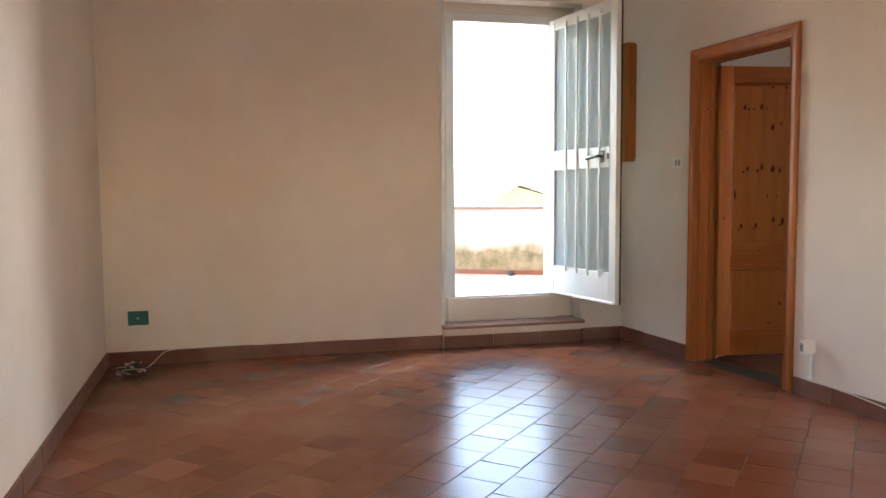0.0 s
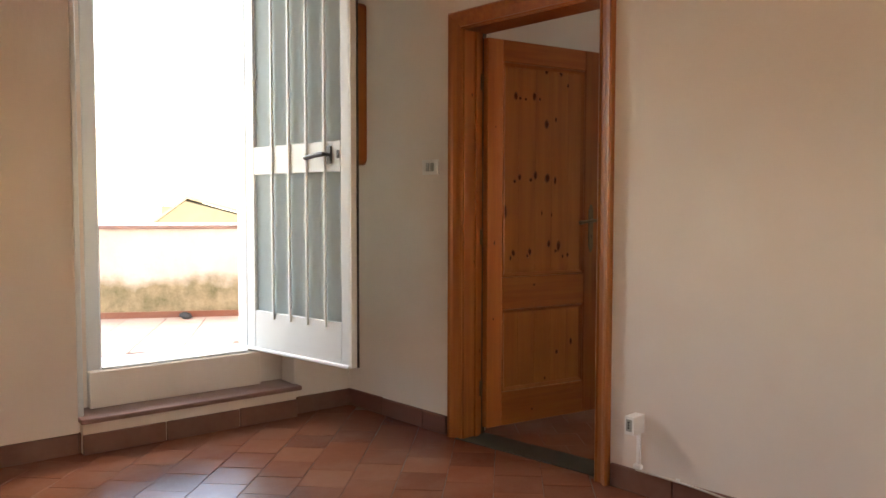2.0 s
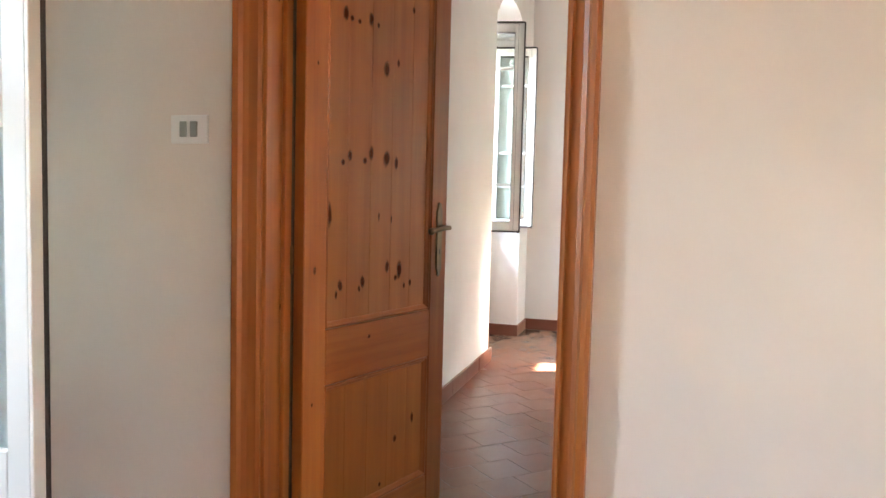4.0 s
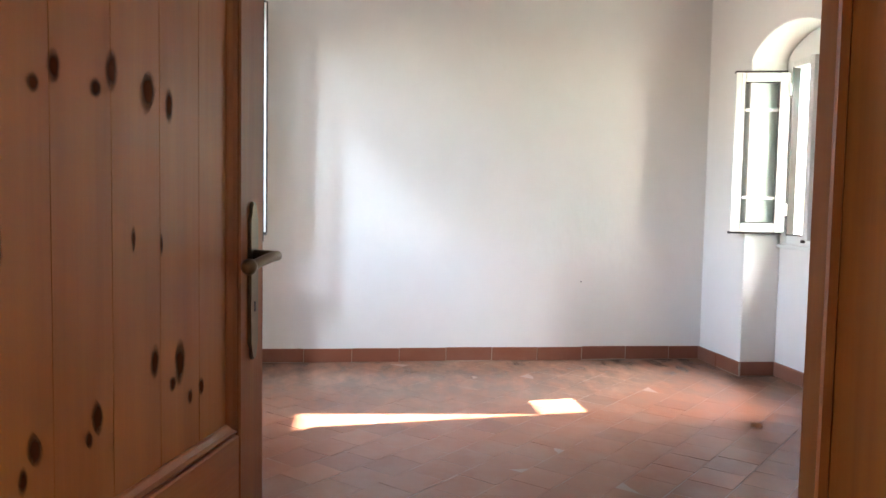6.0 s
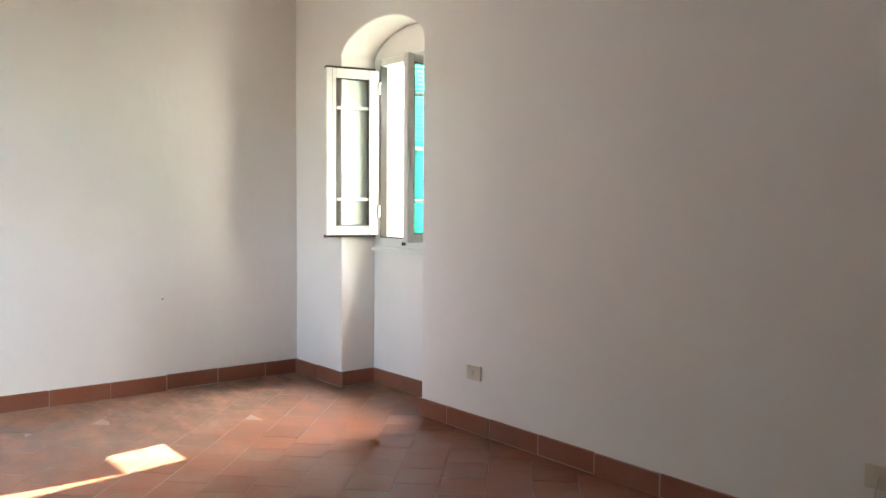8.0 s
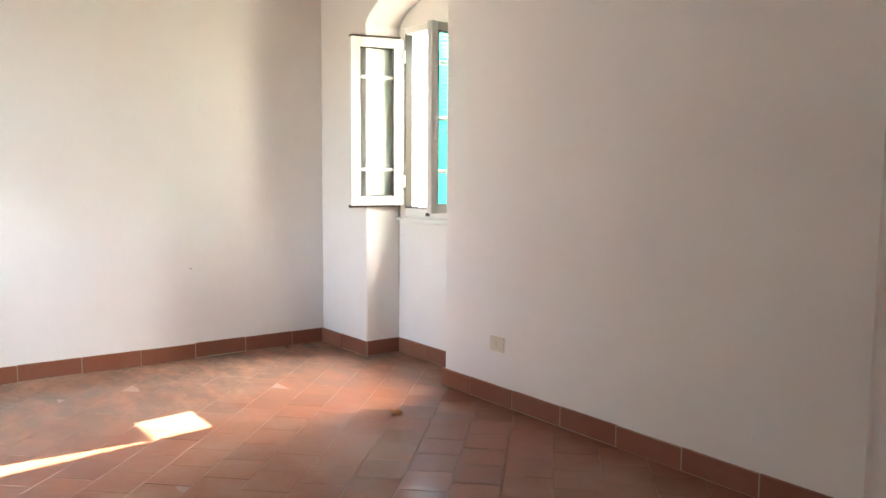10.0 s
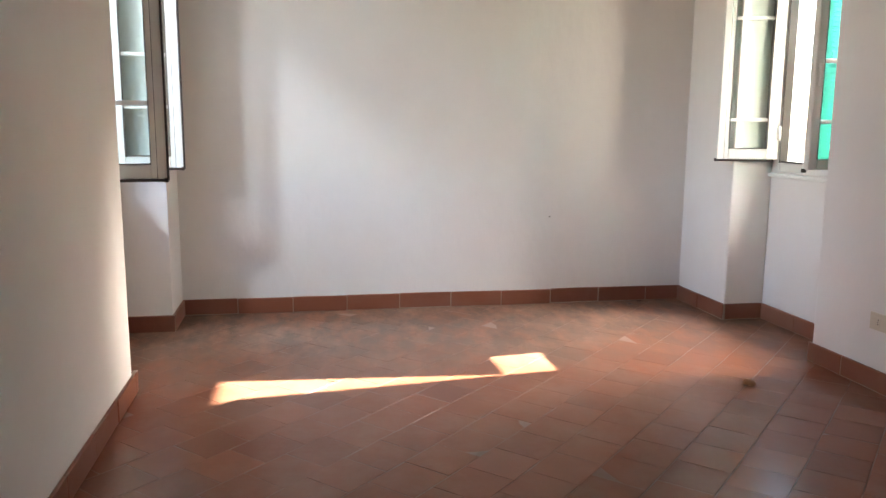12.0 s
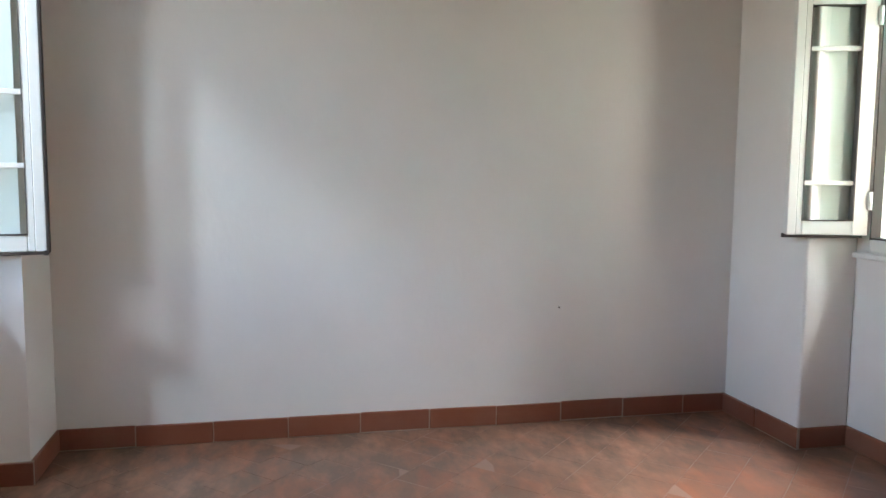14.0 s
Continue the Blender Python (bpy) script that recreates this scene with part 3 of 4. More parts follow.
def panel_bead(parent, side, p, q, inward, mat, width=0.021):
    """A sloping moulding along a panel's edge from p to q (across, up), mitred at both ends."""
    bm = bmesh.new()
    along = ((q[0] - p[0]), (q[1] - p[1]))
    ln = math.hypot(*along)
    along = (along[0] / ln, along[1] / ln)
    rings = []
    for base, sign in ((p, 1), (q, -1)):
        row = []
        for t, depth in ((0.16, 0.0045), (0.16, 0.0170), (0.34, 0.0185), (0.52, 0.0130), (0.85, 0.0095), (1.0, 0.0065), (1.0, 0.0045)):
            w = t * width
            row.append(bm.verts.new((base[0] + inward[0] * w + along[0] * sign * w, side * depth, base[1] + inward[1] * w + along[1] * sign * w)))
        rings.append(row)
    k = len(rings[0])
    for i in range(k):
        bm.faces.new([rings[0][i], rings[0][(i + 1) % k], rings[1][(i + 1) % k], rings[1][i]])
    for row in rings:
        bm.faces.new(row)
    return part("bead", bm, mat, parent)


ZB, ZT = 0.046, 2.072
S0, S1 = 0.098, LW - 0.098
part("stile", boxm(0, -TH, ZB, S0, TH, ZT, 0.003), PINE_V, leaf)
part("stile", boxm(S1, -TH, ZB, LW, TH, ZT, 0.003), PINE_V, leaf)
for a, b in ((ZB, 0.225), (0.665, 0.836), (1.96, ZT)):
    part("rail", boxm(S0 + 0.0005, -TH + 0.0005, a, S1 - 0.0005, TH - 0.0005, b, 0.003), PINE_H, leaf)
for a, b in ((0.225, 0.665), (0.836, 1.96)):
    n = 5
    for i in range(n):
        x0, x1 = S0 + (S1 - S0) * i / n, S0 + (S1 - S0) * (i + 1) / n
        part("panel_board", boxm(x0 + 0.0004, -0.005, a - 0.004, x1 - 0.0004, 0.005, b + 0.004, 0.0004), PINE_PANEL, leaf)
    for side in (-1, 1):
        panel_bead(leaf, side, (S0, a), (S0, b), (1, 0), PINE_V)
        panel_bead(leaf, side, (S1, a), (S1, b), (-1, 0), PINE_V)
        panel_bead(leaf, side, (S0, a), (S1, a), (0, 1), PINE_H)
        panel_bead(leaf, side, (S0, b), (S1, b), (0, -1), PINE_H)
knots = [(0.195, 1.806, 9, 15), (0.225, 1.797, 6, 6), (0.262, 1.794, 7, 5), (0.321, 1.811, 9, 14), (0.36, 1.80, 5, 6), (0.409, 1.665, 11, 18), (0.475, 1.695, 5, 10),
         (0.333, 1.380, 9, 15), (0.30, 1.355, 8, 7), (0.416, 1.365, 11, 19), (0.473, 1.355, 7, 15), (0.224, 1.367, 8, 11), (0.19, 1.345, 7, 6), (0.184, 0.953, 7, 13), (0.165, 0.925, 5, 9),
         (0.297, 0.957, 7, 14), (0.28, 0.935, 4, 8), (0.501, 0.983, 10, 20), (0.431, 0.998, 8, 14), (0.48, 0.955, 6, 7), (0.569, 0.931, 6, 8), (0.532, 0.925, 5, 7), (0.128, 1.180, 8, 26),
         (0.510, 1.954, 8, 10), (0.405, 1.958, 8, 11), (0.56, 1.89, 5, 8), (0.38, 1.17, 3, 10), (0.45, 1.16, 3, 9), (0.495, 0.377, 7, 8), (0.60, 0.43, 6, 13), (0.41, 0.235, 5, 6)]
proud_knots = [(0.307, 0.788, 7, 6), (0.045, 1.02, 6, 12), (0.04, 0.62, 4, 6), (0.30, 0.11, 6, 6), (0.05, 1.62, 4, 6)]
for side in (-1, 1):
    for u, z, a, b in knots:
        bm = bmesh.new()
        bmesh.ops.create_uvsphere(bm, u_segments=10, v_segments=6, radius=1)
        tilt = random.uniform(-0.5, 0.5)
        bmesh.ops.transform(bm, matrix=Matrix.Translation((u * 0.97, side * 0.005, 1.27 + (z - 1.27) * 0.97)) @ Matrix.Rotation(tilt, 4, "Y") @ Matrix.Diagonal((a * 0.0017, 0.0012, b * 0.0019, 1)), verts=bm.verts)
        part("knot", bm, KNOT, leaf, smooth=True)
    for u, z, a, b in proud_knots:
        bm = bmesh.new()
        bmesh.ops.create_uvsphere(bm, u_segments=10, v_segments=6, radius=1)
        bmesh.ops.transform(bm, matrix=Matrix.Translation((u, side * TH, z)) @ Matrix.Diagonal((a * 0.0013, 0.001, b * 0.0013, 1)), verts=bm.verts)
        part("knot", bm, KNOT, leaf, smooth=True)


def lever_handle(parent, u, side):
    """An aged bronze plate with pointed ends and a lever."""
    bm = bmesh.new()
    prof = [(-0.134, 0.004), (-0.126, 0.010), (-0.116, 0.008), (-0.104, 0.017), (0.104, 0.017), (0.116, 0.008), (0.126, 0.010), (0.134, 0.004)]
    y0, y1 = side * TH, side * (TH + 0.006)
    front = [bm.verts.new((u + w, y1, 1.087 + z)) for z, w in prof] + [bm.verts.new((u - w, y1, 1.087 + z)) for z, w in reversed(prof)]
    back = [bm.verts.new((v.co.x, y0, v.co.z)) for v in front]
    bm.faces.new(front)
    bm.faces.new(back)
    k = len(front)
    for i in range(k):
        bm.faces.new([front[i], front[(i + 1) % k], back[(i + 1) % k], back[i]])
    bmesh.ops.bevel(bm, geom=[e for e in bm.edges if all(abs(v.co.y - y1) < 1e-6 for v in e.verts)], offset=0.002, segments=2, affect="EDGES")
    plate = part("escutcheon", bm, BRONZE, parent, "aged bronze plate")
    bm = bmesh.new()
    cylinder(bm, (u, side * (TH + 0.005), 1.131), (u, side * (TH + 0.045), 1.131), 0.010, 16, 0.008)
    part("neck", bm, BRONZE, plate, smooth=True)
    tube("lever", [(u + 0.004, side * (TH + 0.044), 1.131), (u - 0.03, side * (TH + 0.050), 1.133), (u - 0.07, side * (TH + 0.048), 1.128), (u - 0.105, side * (TH + 0.042), 1.121)], 0.0085, BRONZE, plate)
    bm = bmesh.new()
    bmesh.ops.create_uvsphere(bm, u_segments=14, v_segments=8, radius=0.013)
    bmesh.ops.translate(bm, verts=bm.verts, vec=(u - 0.108, side * (TH + 0.042), 1.121))
    part("knob", bm, BRONZE, plate, smooth=True)
    part("keyhole", boxm(u - 0.003, min(y1, y1 + side * 0.001), 1.035, u + 0.003, max(y1, y1 + side * 0.001), 1.052), SLOT, plate)


lever_handle(leaf, LW - 0.052, -1)
lever_handle(leaf, LW - 0.052, 1)
bm = bmesh.new()
for z in (0.25, 1.05, 1.85):
    cylinder(bm, (-0.006, TH + 0.004, z - 0.04), (-0.006, TH + 0.004, z + 0.04), 0.007, 10)
part("hinge", bm, BRONZE, leaf, smooth=True)

# ---- terrace door ----
frame_ob = thing("door_3", M_FAR, "white painted metal frame of the terrace door", "door frame", kind="structure")
FV0, FV1 = 0.165, 0.225
part("jamb", boxm(2.53, FV0, 0.365, 2.60, FV1, 2.63, 0.004), PAINT, frame_ob)
part("jamb", boxm(3.40, FV0, 0.365, 3.46, FV1, 2.63, 0.004), PAINT, frame_ob)
part("gasket", boxm(2.598, FV0 + 0.01, 0.37, 2.604, FV0 + 0.03, 2.56), GASKET, frame_ob)
part("head", boxm(2.60, FV0, 2.56, 3.40, FV1, 2.63, 0.004), PAINT, frame_ob)
# white board added so the left reveal looks lit by the sky
part("lining", boxm(u_far(1.872) - 0.006, -0.004, 0.178, u_far(1.872) + 0.020, 0.166, 2.70, 0.003), PAINT, frame_ob, "white board added for the sky-lit look of the reveal")
part("sill", boxm(2.53, 0.12, 0.176, 3.46, 0.225, 0.365, 0.004), PLASTER_A, frame_ob, "painted sill upstand")
part("sill_plate", boxm(2.60, 0.14, 0.366, 3.40, 0.43, 0.378, 0.003), PAINT, frame_ob)

FH, FE = Vector((2.855, 6.02)), Vector((2.874, 5.135))
FD = FE - FH
FW = FD.length
fleaf = thing("door_4", pose(FH.x, FH.y, 0, 0, 0, math.degrees(math.atan2(FD.y, FD.x))), "white metal terrace door leaf standing open, reeded glass behind bars", "door", kind="structure")
FT = 0.022
fz0, fz1 = 0.392, 2.585
part("stile", boxm(0, -FT, fz0, 0.075, FT, fz1, 0.003), PAINT, fleaf)
part("stile", boxm(FW - 0.075, -FT, fz0, FW - 0.008, FT, fz1, 0.003), PAINT, fleaf)
part("rail", boxm(0.075, -FT + 0.001, fz0, FW - 0.075, FT - 0.001, 0.615, 0.003), PAINT, fleaf)
part("rail", boxm(0.075, -FT + 0.001, 1.385, FW - 0.075, FT - 0.001, 1.54, 0.003), PAINT, fleaf)
part("rail", boxm(0.075, -FT + 0.001, 2.50, FW - 0.075, FT - 0.001, fz1, 0.003), PAINT, fleaf)
part("pane", boxm(0.07, -0.004, 0.61, FW - 0.07, 0.004, 1.39), FROST, fleaf, "reeded glass")
part("pane", boxm(0.07, -0.004, 1.535, FW - 0.07, 0.004, 2.505), FROST, fleaf, "reeded glass")
part("end_cap", boxm(FW - 0.009, -FT - 0.0005, fz0 - 0.002, FW + 0.003, FT - 0.006, fz1, 0.002), PAINT_SASH, fleaf)
part("edge_strip", boxm(FW - 0.009, FT - 0.006, fz0 - 0.004, FW + 0.007, FT + 0.007, fz1, 0.002), GASKET, fleaf, "dark rubbed edge")
part("drip_rail", boxm(0.0, -FT - 0.010, fz0 - 0.006, FW - 0.012, -FT, fz0 + 0.012, 0.003), PAINT, fleaf)
for i in range(4):
    u = 0.103 + (FW - 0.15) * (i + 1) / 5
    bm = bmesh.new()
    add_box(bm, u - 0.009, -FT - 0.011, 0.580, u + 0.009, -FT + 0.003, 2.54, 0.003)
    part("bar", bm, PAINT, fleaf)
hu = FW - 0.158
plate = part("lock_plate", boxm(hu - 0.018, -FT - 0.008, 1.425, hu + 0.018, -FT, 1.515, 0.004, 2), BLACK, fleaf, "black lever handle")
bm = bmesh.new()
cylinder(bm, (hu, -FT - 0.006, 1.472), (hu, -FT - 0.05, 1.472), 0.009)
part("neck", bm, BLACK, plate, smooth=True)
tube("lever", [(hu + 0.006, -FT - 0.048, 1.472), (hu - 0.04, -FT - 0.052, 1.470), (hu - 0.09, -FT - 0.052, 1.464), (hu - 0.135, -FT - 0.050, 1.458)], 0.0125, BLACK, plate)
part("keyhole", boxm(hu + 0.055, -FT - 0.003, 1.45, hu + 0.075, -FT, 1.492, 0.002), SLOT, fleaf)


# ---- inward windows ----
def sash(name, hinge, free, z0, z1, label, bars, handle=0, edge=True, t=0.023, st=0.068, caps=True):
    """A glazed sash on its hinge at plan point hinge, its free edge at free."""
    d = Vector(free) - Vector(hinge)
    w = d.length
    s = thing(name, pose(hinge[0], hinge[1], z0, 0, 0, math.degrees(math.atan2(d.y, d.x))), label, "window sash", kind="structure")
    h = z1 - z0
    part("stile", boxm(0, -t, 0, st, t, h, 0.004), PAINT_SASH, s)
    part("stile", boxm(w - st, -t, 0, w, t, h, 0.004), PAINT_SASH, s)
    part("rail", boxm(st, -t + 0.001, 0, w - st, t - 0.001, st, 0.004), PAINT_SASH, s)
    part("rail", boxm(st, -t + 0.001, h - st, w - st, t - 0.001, h, 0.004), PAINT_SASH, s)
    part("pane", boxm(st - 0.006, -0.003, st - 0.006, w - st + 0.006, 0.003, h - st + 0.006), GLASS, s).visible_shadow = False
    for a, b in ((st, 0), (w - st, 0)):
        part("glazing_bead", boxm(a - 0.0018, -t - 0.002, st - 0.002, a + 0.0018, t + 0.002, h - st + 0.004), BEAD, s)
    for z in (st, h - st):
        part("glazing_bead", boxm(st, -t - 0.0035, z - 0.0018, w - st, t + 0.002, z + 0.0018), GASKET, s)
    for z in bars:
        part("muntin", boxm(st, -0.012, z - z0 - 0.011, w - st, 0.012, z - z0 + 0.011, 0.003), PAINT_SASH, s)
    for face in (-1, 1):
        y0, y1 = sorted((face * (t - 0.001), face * (t + 0.0006)))
        part("groove", boxm(w - st * 0.62, y0, 0.002, w - st * 0.62 + 0.0026, y1, h - 0.002), BEAD, s)
        part("flange", boxm(w - st * 0.58, min(y0, face * (t + 0.005)), 0.0, w, max(y1, face * (t + 0.005)), h, 0.002), PAINT_SASH, s)
    part("corner_cap", boxm(w - 0.012, -t - 0.010, -0.016, w + 0.006, -t + 0.012, 0.004, 0.002), GASKET, s, "black corner cap")
    if edge:
        part("edge_strip", boxm(w + 0.0005, -t - 0.008, -0.008, w + 0.011, t - 0.004, h + 0.008, 0.002), GASKET, s, "dark rubber edge")
    if caps:
        for z in (-0.013, h + 0.0005):
            part("edge_strip", boxm(0.02, -t - 0.008, z, w, t - 0.002, z + 0.0125, 0.002), GASKET, s)
    for z in (0.12, h - 0.16):
        bm = bmesh.new()
        cylinder(bm, (0.0, t + 0.006, z), (0.0, t + 0.006, z + 0.085), 0.011, 12)
        part("hinge", bm, PAINT_SASH, s, smooth=True)
    if handle:
        p2 = part("handle_plate", boxm(w - st / 2 - 0.014, handle * t if handle > 0 else -t - 0.008, h * 0.45, w - st / 2 + 0.014, t + 0.008 if handle > 0 else -t, h * 0.45 + 0.07, 0.003), PAINT_SASH, s)
        part("handle", boxm(w - st / 2 - 0.009, handle * (t + 0.012) - 0.008, h * 0.45 - 0.07, w - st / 2 + 0.009, handle * (t + 0.012) + 0.008, h * 0.45 + 0.045, 0.004, 2), PAINT_SASH, p2)
    return s


def window_frame(name, x0, x1, yc, z0, z1, label):
    f = thing(name, pose(0, 0, 0), label, "window frame", kind="structure")
    part("jamb", boxm(x0, yc - 0.03, z0, x0 + 0.045, yc + 0.03, z1, 0.004), PAINT_SASH, f)
    part("jamb", boxm(x1 - 0.045, yc - 0.03, z0, x1, yc + 0.03, z1, 0.004), PAINT_SASH, f)
    part("head", boxm(x0 + 0.045, yc - 0.029, z1 - 0.045, x1 - 0.045, yc + 0.029, z1, 0.004), PAINT_SASH, f)
    part("bottom_rail", boxm(x0 + 0.045, yc - 0.029, z0, x1 - 0.045, yc + 0.029, z0 + 0.06, 0.004), PAINT_SASH, f)
    for a in (x0 + 0.045, x1 - 0.045):
        part("gasket", boxm(a - 0.004, yc - 0.02, z0 + 0.055, a + 0.004, yc + 0.033, z1 - 0.04), GASKET, f)
    part("gasket", boxm(x0 + 0.05, yc - 0.02, z0 + 0.058, x1 - 0.05, yc + 0.033, z0 + 0.066), GASKET, f)
    return f


YW = BY0 - 0.275
f1 = window_frame("window_1", 7.10, 7.875, YW - 0.015, 0.965, 2.235, "white painted frame of the sunny window in its arched niche")
part("window_sill", boxm(RN0 + 0.004, YW - 0.02, 0.93, RN1 - 0.004, YW + 0.035, 0.955, 0.006, 2), PAINT_SASH, f1, "white stone sill")
sash("window_2", (7.862, YW + 0.02), (7.968, 1.598), 1.04, 2.16, "white window sash folded back against its niche, two glazing bars", (1.283, 1.90), edge=False)
sash("window_3", (7.113, YW + 0.02), (7.085, 1.585), 1.022, 2.132, "white window sash standing half open before the teal shutter", (1.27, 1.58, 1.90), 1, edge=False, t=0.017, st=0.054, caps=False)
YN = BY1 + 0.29
f2 = window_frame("window_4", 7.12, 8.10, YN + 0.015, 0.90, 2.56, "white painted frame of the taller window in its niche")
part("window_sill", boxm(LN0 + 0.004, YN - 0.035, 0.865, LN1 - 0.004, YN + 0.02, 0.89, 0.006, 2), PAINT_SASH, f2, "white stone sill")
sash("window_5", (8.085, YN - 0.02), (8.145, 4.864), 0.985, 2.52, "white window sash opened flat along its niche, two glazing bars", (1.33, 1.62, 2.2))
sash("window_6", (7.135, YN - 0.02), (7.20, 4.80), 0.985, 2.53, "white window sash standing open, dark rubber along its edge", (1.33, 2.2))


# ---- teal shutters outside ----
def shutter(name, hinge, free, z0, z1, label, tilt=48, group=""):
    d = Vector(free) - Vector(hinge)
    w = d.length
    s = thing(name, pose(hinge[0], hinge[1], z0, 0, 0, math.degrees(math.atan2(d.y, d.x))), label, "shutter", group)
    h, st, t = z1 - z0, 0.05, 0.018
    part("stile", boxm(0, -t, 0, st, t, h, 0.003), TEAL, s)
    part("stile", boxm(w - st, -t, 0, w, t, h, 0.003), TEAL, s)
    for z in (0, h * 0.48, h - 0.06):
        part("rail", boxm(st, -t + 0.001, z, w - st, t - 0.001, z + 0.06, 0.003), TEAL, s)
    z = 0.075
    slat = mesh_of(boxm(st - 0.004, -0.021, -0.003, w - st + 0.004, 0.021, 0.003, 0.001), "slat", TEAL)
    while z < h - 0.07:
        if not h * 0.48 - 0.012 < z < h * 0.48 + 0.072:
            o = new("slat", slat)
            o.parent = s
            o.matrix_basis = pose(0, 0, z, tilt, 0, 0)
        z += 0.031
    return s, w


SHUT = "teal painted louvred wooden shutter half open outside the window"
shutter("shutter", (7.10, 0.935), (7.325, 0.635), 0.975, 2.40, SHUT, group="teal shutters")
far_shutter, fw = shutter("shutter", (7.93, 0.93), (7.952, 0.54), 0.975, 2.40, "teal louvred shutter swung wide open in the sun", 78, group="teal shutters")
# unseen panel added across the opening; its outline cuts the sun to a narrow strip
M_SUN_MASK = far_shutter.matrix_basis.inverted() @ pose(7.6, 0.78, 0.95)
bm = bmesh.new()
shape = [(7.616, 2.45), (7.33, 1.51), (7.635, 1.51), (7.635, 0.95), (7.885, 0.95), (7.885, 2.45)]
fr = [bm.verts.new((x - 7.6, 0.0, z - 0.95)) for x, z in shape]
bk = [bm.verts.new((x - 7.6, -0.02, z - 0.95)) for x, z in shape]
bm.faces.new(fr)
bm.faces.new(bk)
for i in range(6):
    bm.faces.new([fr[i], fr[(i + 1) % 6], bk[(i + 1) % 6], bk[i]])
sun_mask = part("panel", bm, TEAL, far_shutter, "unseen panel added across the opening to shape the sun patch", M_SUN_MASK)
part("batten", boxm(0.08, 0.0, 0.70, 0.28, 0.012, 0.76, 0.002), TEAL, sun_mask)
part("batten", boxm(0.08, 0.0, 1.30, 0.28, 0.012, 1.36, 0.002), TEAL, sun_mask)


# ---- sockets, switch, cables ----
def wall_plate(name, m, w, h, label, mat, slots, category="socket"):
    """A plate on a wall, x along it, y out of it. slots: kind, offset."""
    p = thing(name, m, label, category)
    body = part("plate", boxm(-w / 2, 0, -h / 2, w / 2, 0.009, h / 2, 0.003, 2), mat, p)
    for kind, u in slots:
        if kind == "socket":
            part("socket_face", boxm(u - 0.011, 0.009, -0.022, u + 0.011, 0.011, 0.022, 0.001), mat, p)
            bm = bmesh.new()
            for dz in (-0.011, 0, 0.011):
                cylinder(bm, (u, 0.0105, dz), (u, 0.0118, dz), 0.0028, 10)
            part("contact_hole", bm, SLOT, p)
        elif kind == "rocker":
            part("rocker", boxm(u - 0.012, 0.008, -0.022, u + 0.012, 0.014, 0.022, 0.002), ROCKER, p)
        else:
            part("blank", boxm(u - 0.011, 0.009, -0.022, u + 0.011, 0.0105, 0.022, 0.001), mat, p)
    return p


wall_plate("wall_socket", pose(6.553, BY0, 0.333, 0, 0, 0), 0.112, 0.082, "ivory plastic socket plate above the terracotta skirting", PLASTIC, [("blank", -0.025), ("socket", 0.0), ("blank", 0.025)])
so2 = wall_plate("wall_socket", pose(4.455, BY0, 0.325, 0, 0, 0), 0.15, 0.085, "wide ivory socket plate with a hanging cord", PLASTIC, [("socket", -0.04), ("blank", 0.0), ("blank", 0.035)])
tube("cord", [(0.025, 0.012, 0.0), (0.03, 0.04, -0.03), (0.03, 0.035, -0.12), (0.02, 0.02, -0.22), (0.03, 0.03, -0.29)], 0.003, CABLE, so2)
wall_plate("light_switch", pose(right_x(5.03), 5.03, 1.418, 0, 0, 90 + ANG_R), 0.125, 0.080, "white plastic double light switch on cream plaster", PLASTIC_W, [("rocker", -0.018), ("rocker", 0.018)], "light switch")
green = thing("wall_socket", M_FAR @ pose(0.222, 0, 0.337, 0, 0, 180), "dark green plastic wall socket above tangled cables", "socket")
part("plate", boxm(-0.069, 0, -0.05, 0.069, 0.012, 0.05, 0.003, 2), GREEN, green)
part("socket_face", boxm(-0.013, 0.012, -0.03, 0.013, 0.0138, 0.03, 0.001), GREEN, green)
part("contact_hole", boxm(-0.004, 0.0138, -0.008, 0.004, 0.0146, 0.008, 0.0005), PAINT, green, "small white mark")
part("blank", boxm(-0.052, 0.012, -0.03, -0.02, 0.0135, 0.03, 0.001), GREEN, green)
part("blank", boxm(0.02, 0.012, -0.03, 0.052, 0.0135, 0.03, 0.001), GREEN, green)

jb = thing("junction_box", pose(right_x(3.737), 3.737, 0.004, 0, 0, 90 + ANG_R), "white surface socket box with a conduit down the wall", "socket")
part("body", boxm(-0.023, 0.0, 0.262, 0.023, 0.082, 0.34, 0.004, 2), PLASTIC_W, jb)
part("socket_face", boxm(-0.014, 0.082, 0.278, 0.014, 0.0835, 0.328, 0.001), ROCKER, jb)
bm = bmesh.new()
for dz in (0.293, 0.304, 0.315):
    cylinder(bm, (0.001, 0.0830, dz), (0.001, 0.0848, dz), 0.0048, 10)
part("contact_hole", bm, SLOT, jb)
part("conduit", boxm(-0.008, 0.0, 0.105, 0.008, 0.014, 0.27, 0.003, 2), PLASTIC_W, jb)
part("clip", boxm(-0.02, 0.0, 0.105, 0.02, 0.02, 0.125, 0.004), PLASTIC_W, jb)
pts = [(right_x(y) - 0.019 - 0.006 * abs(math.sin(3 * y)), y, 0.108 - 0.055 * max(0.0, math.sin(2.0 * (3.62 - y))) ** 2) for y in [3.74 - 0.12 * i for i in range(20)]]
cable = tagged(tube("cable", pts, 0.0042, CABLE), "pale cable sagging along the top of the skirting", "cable")
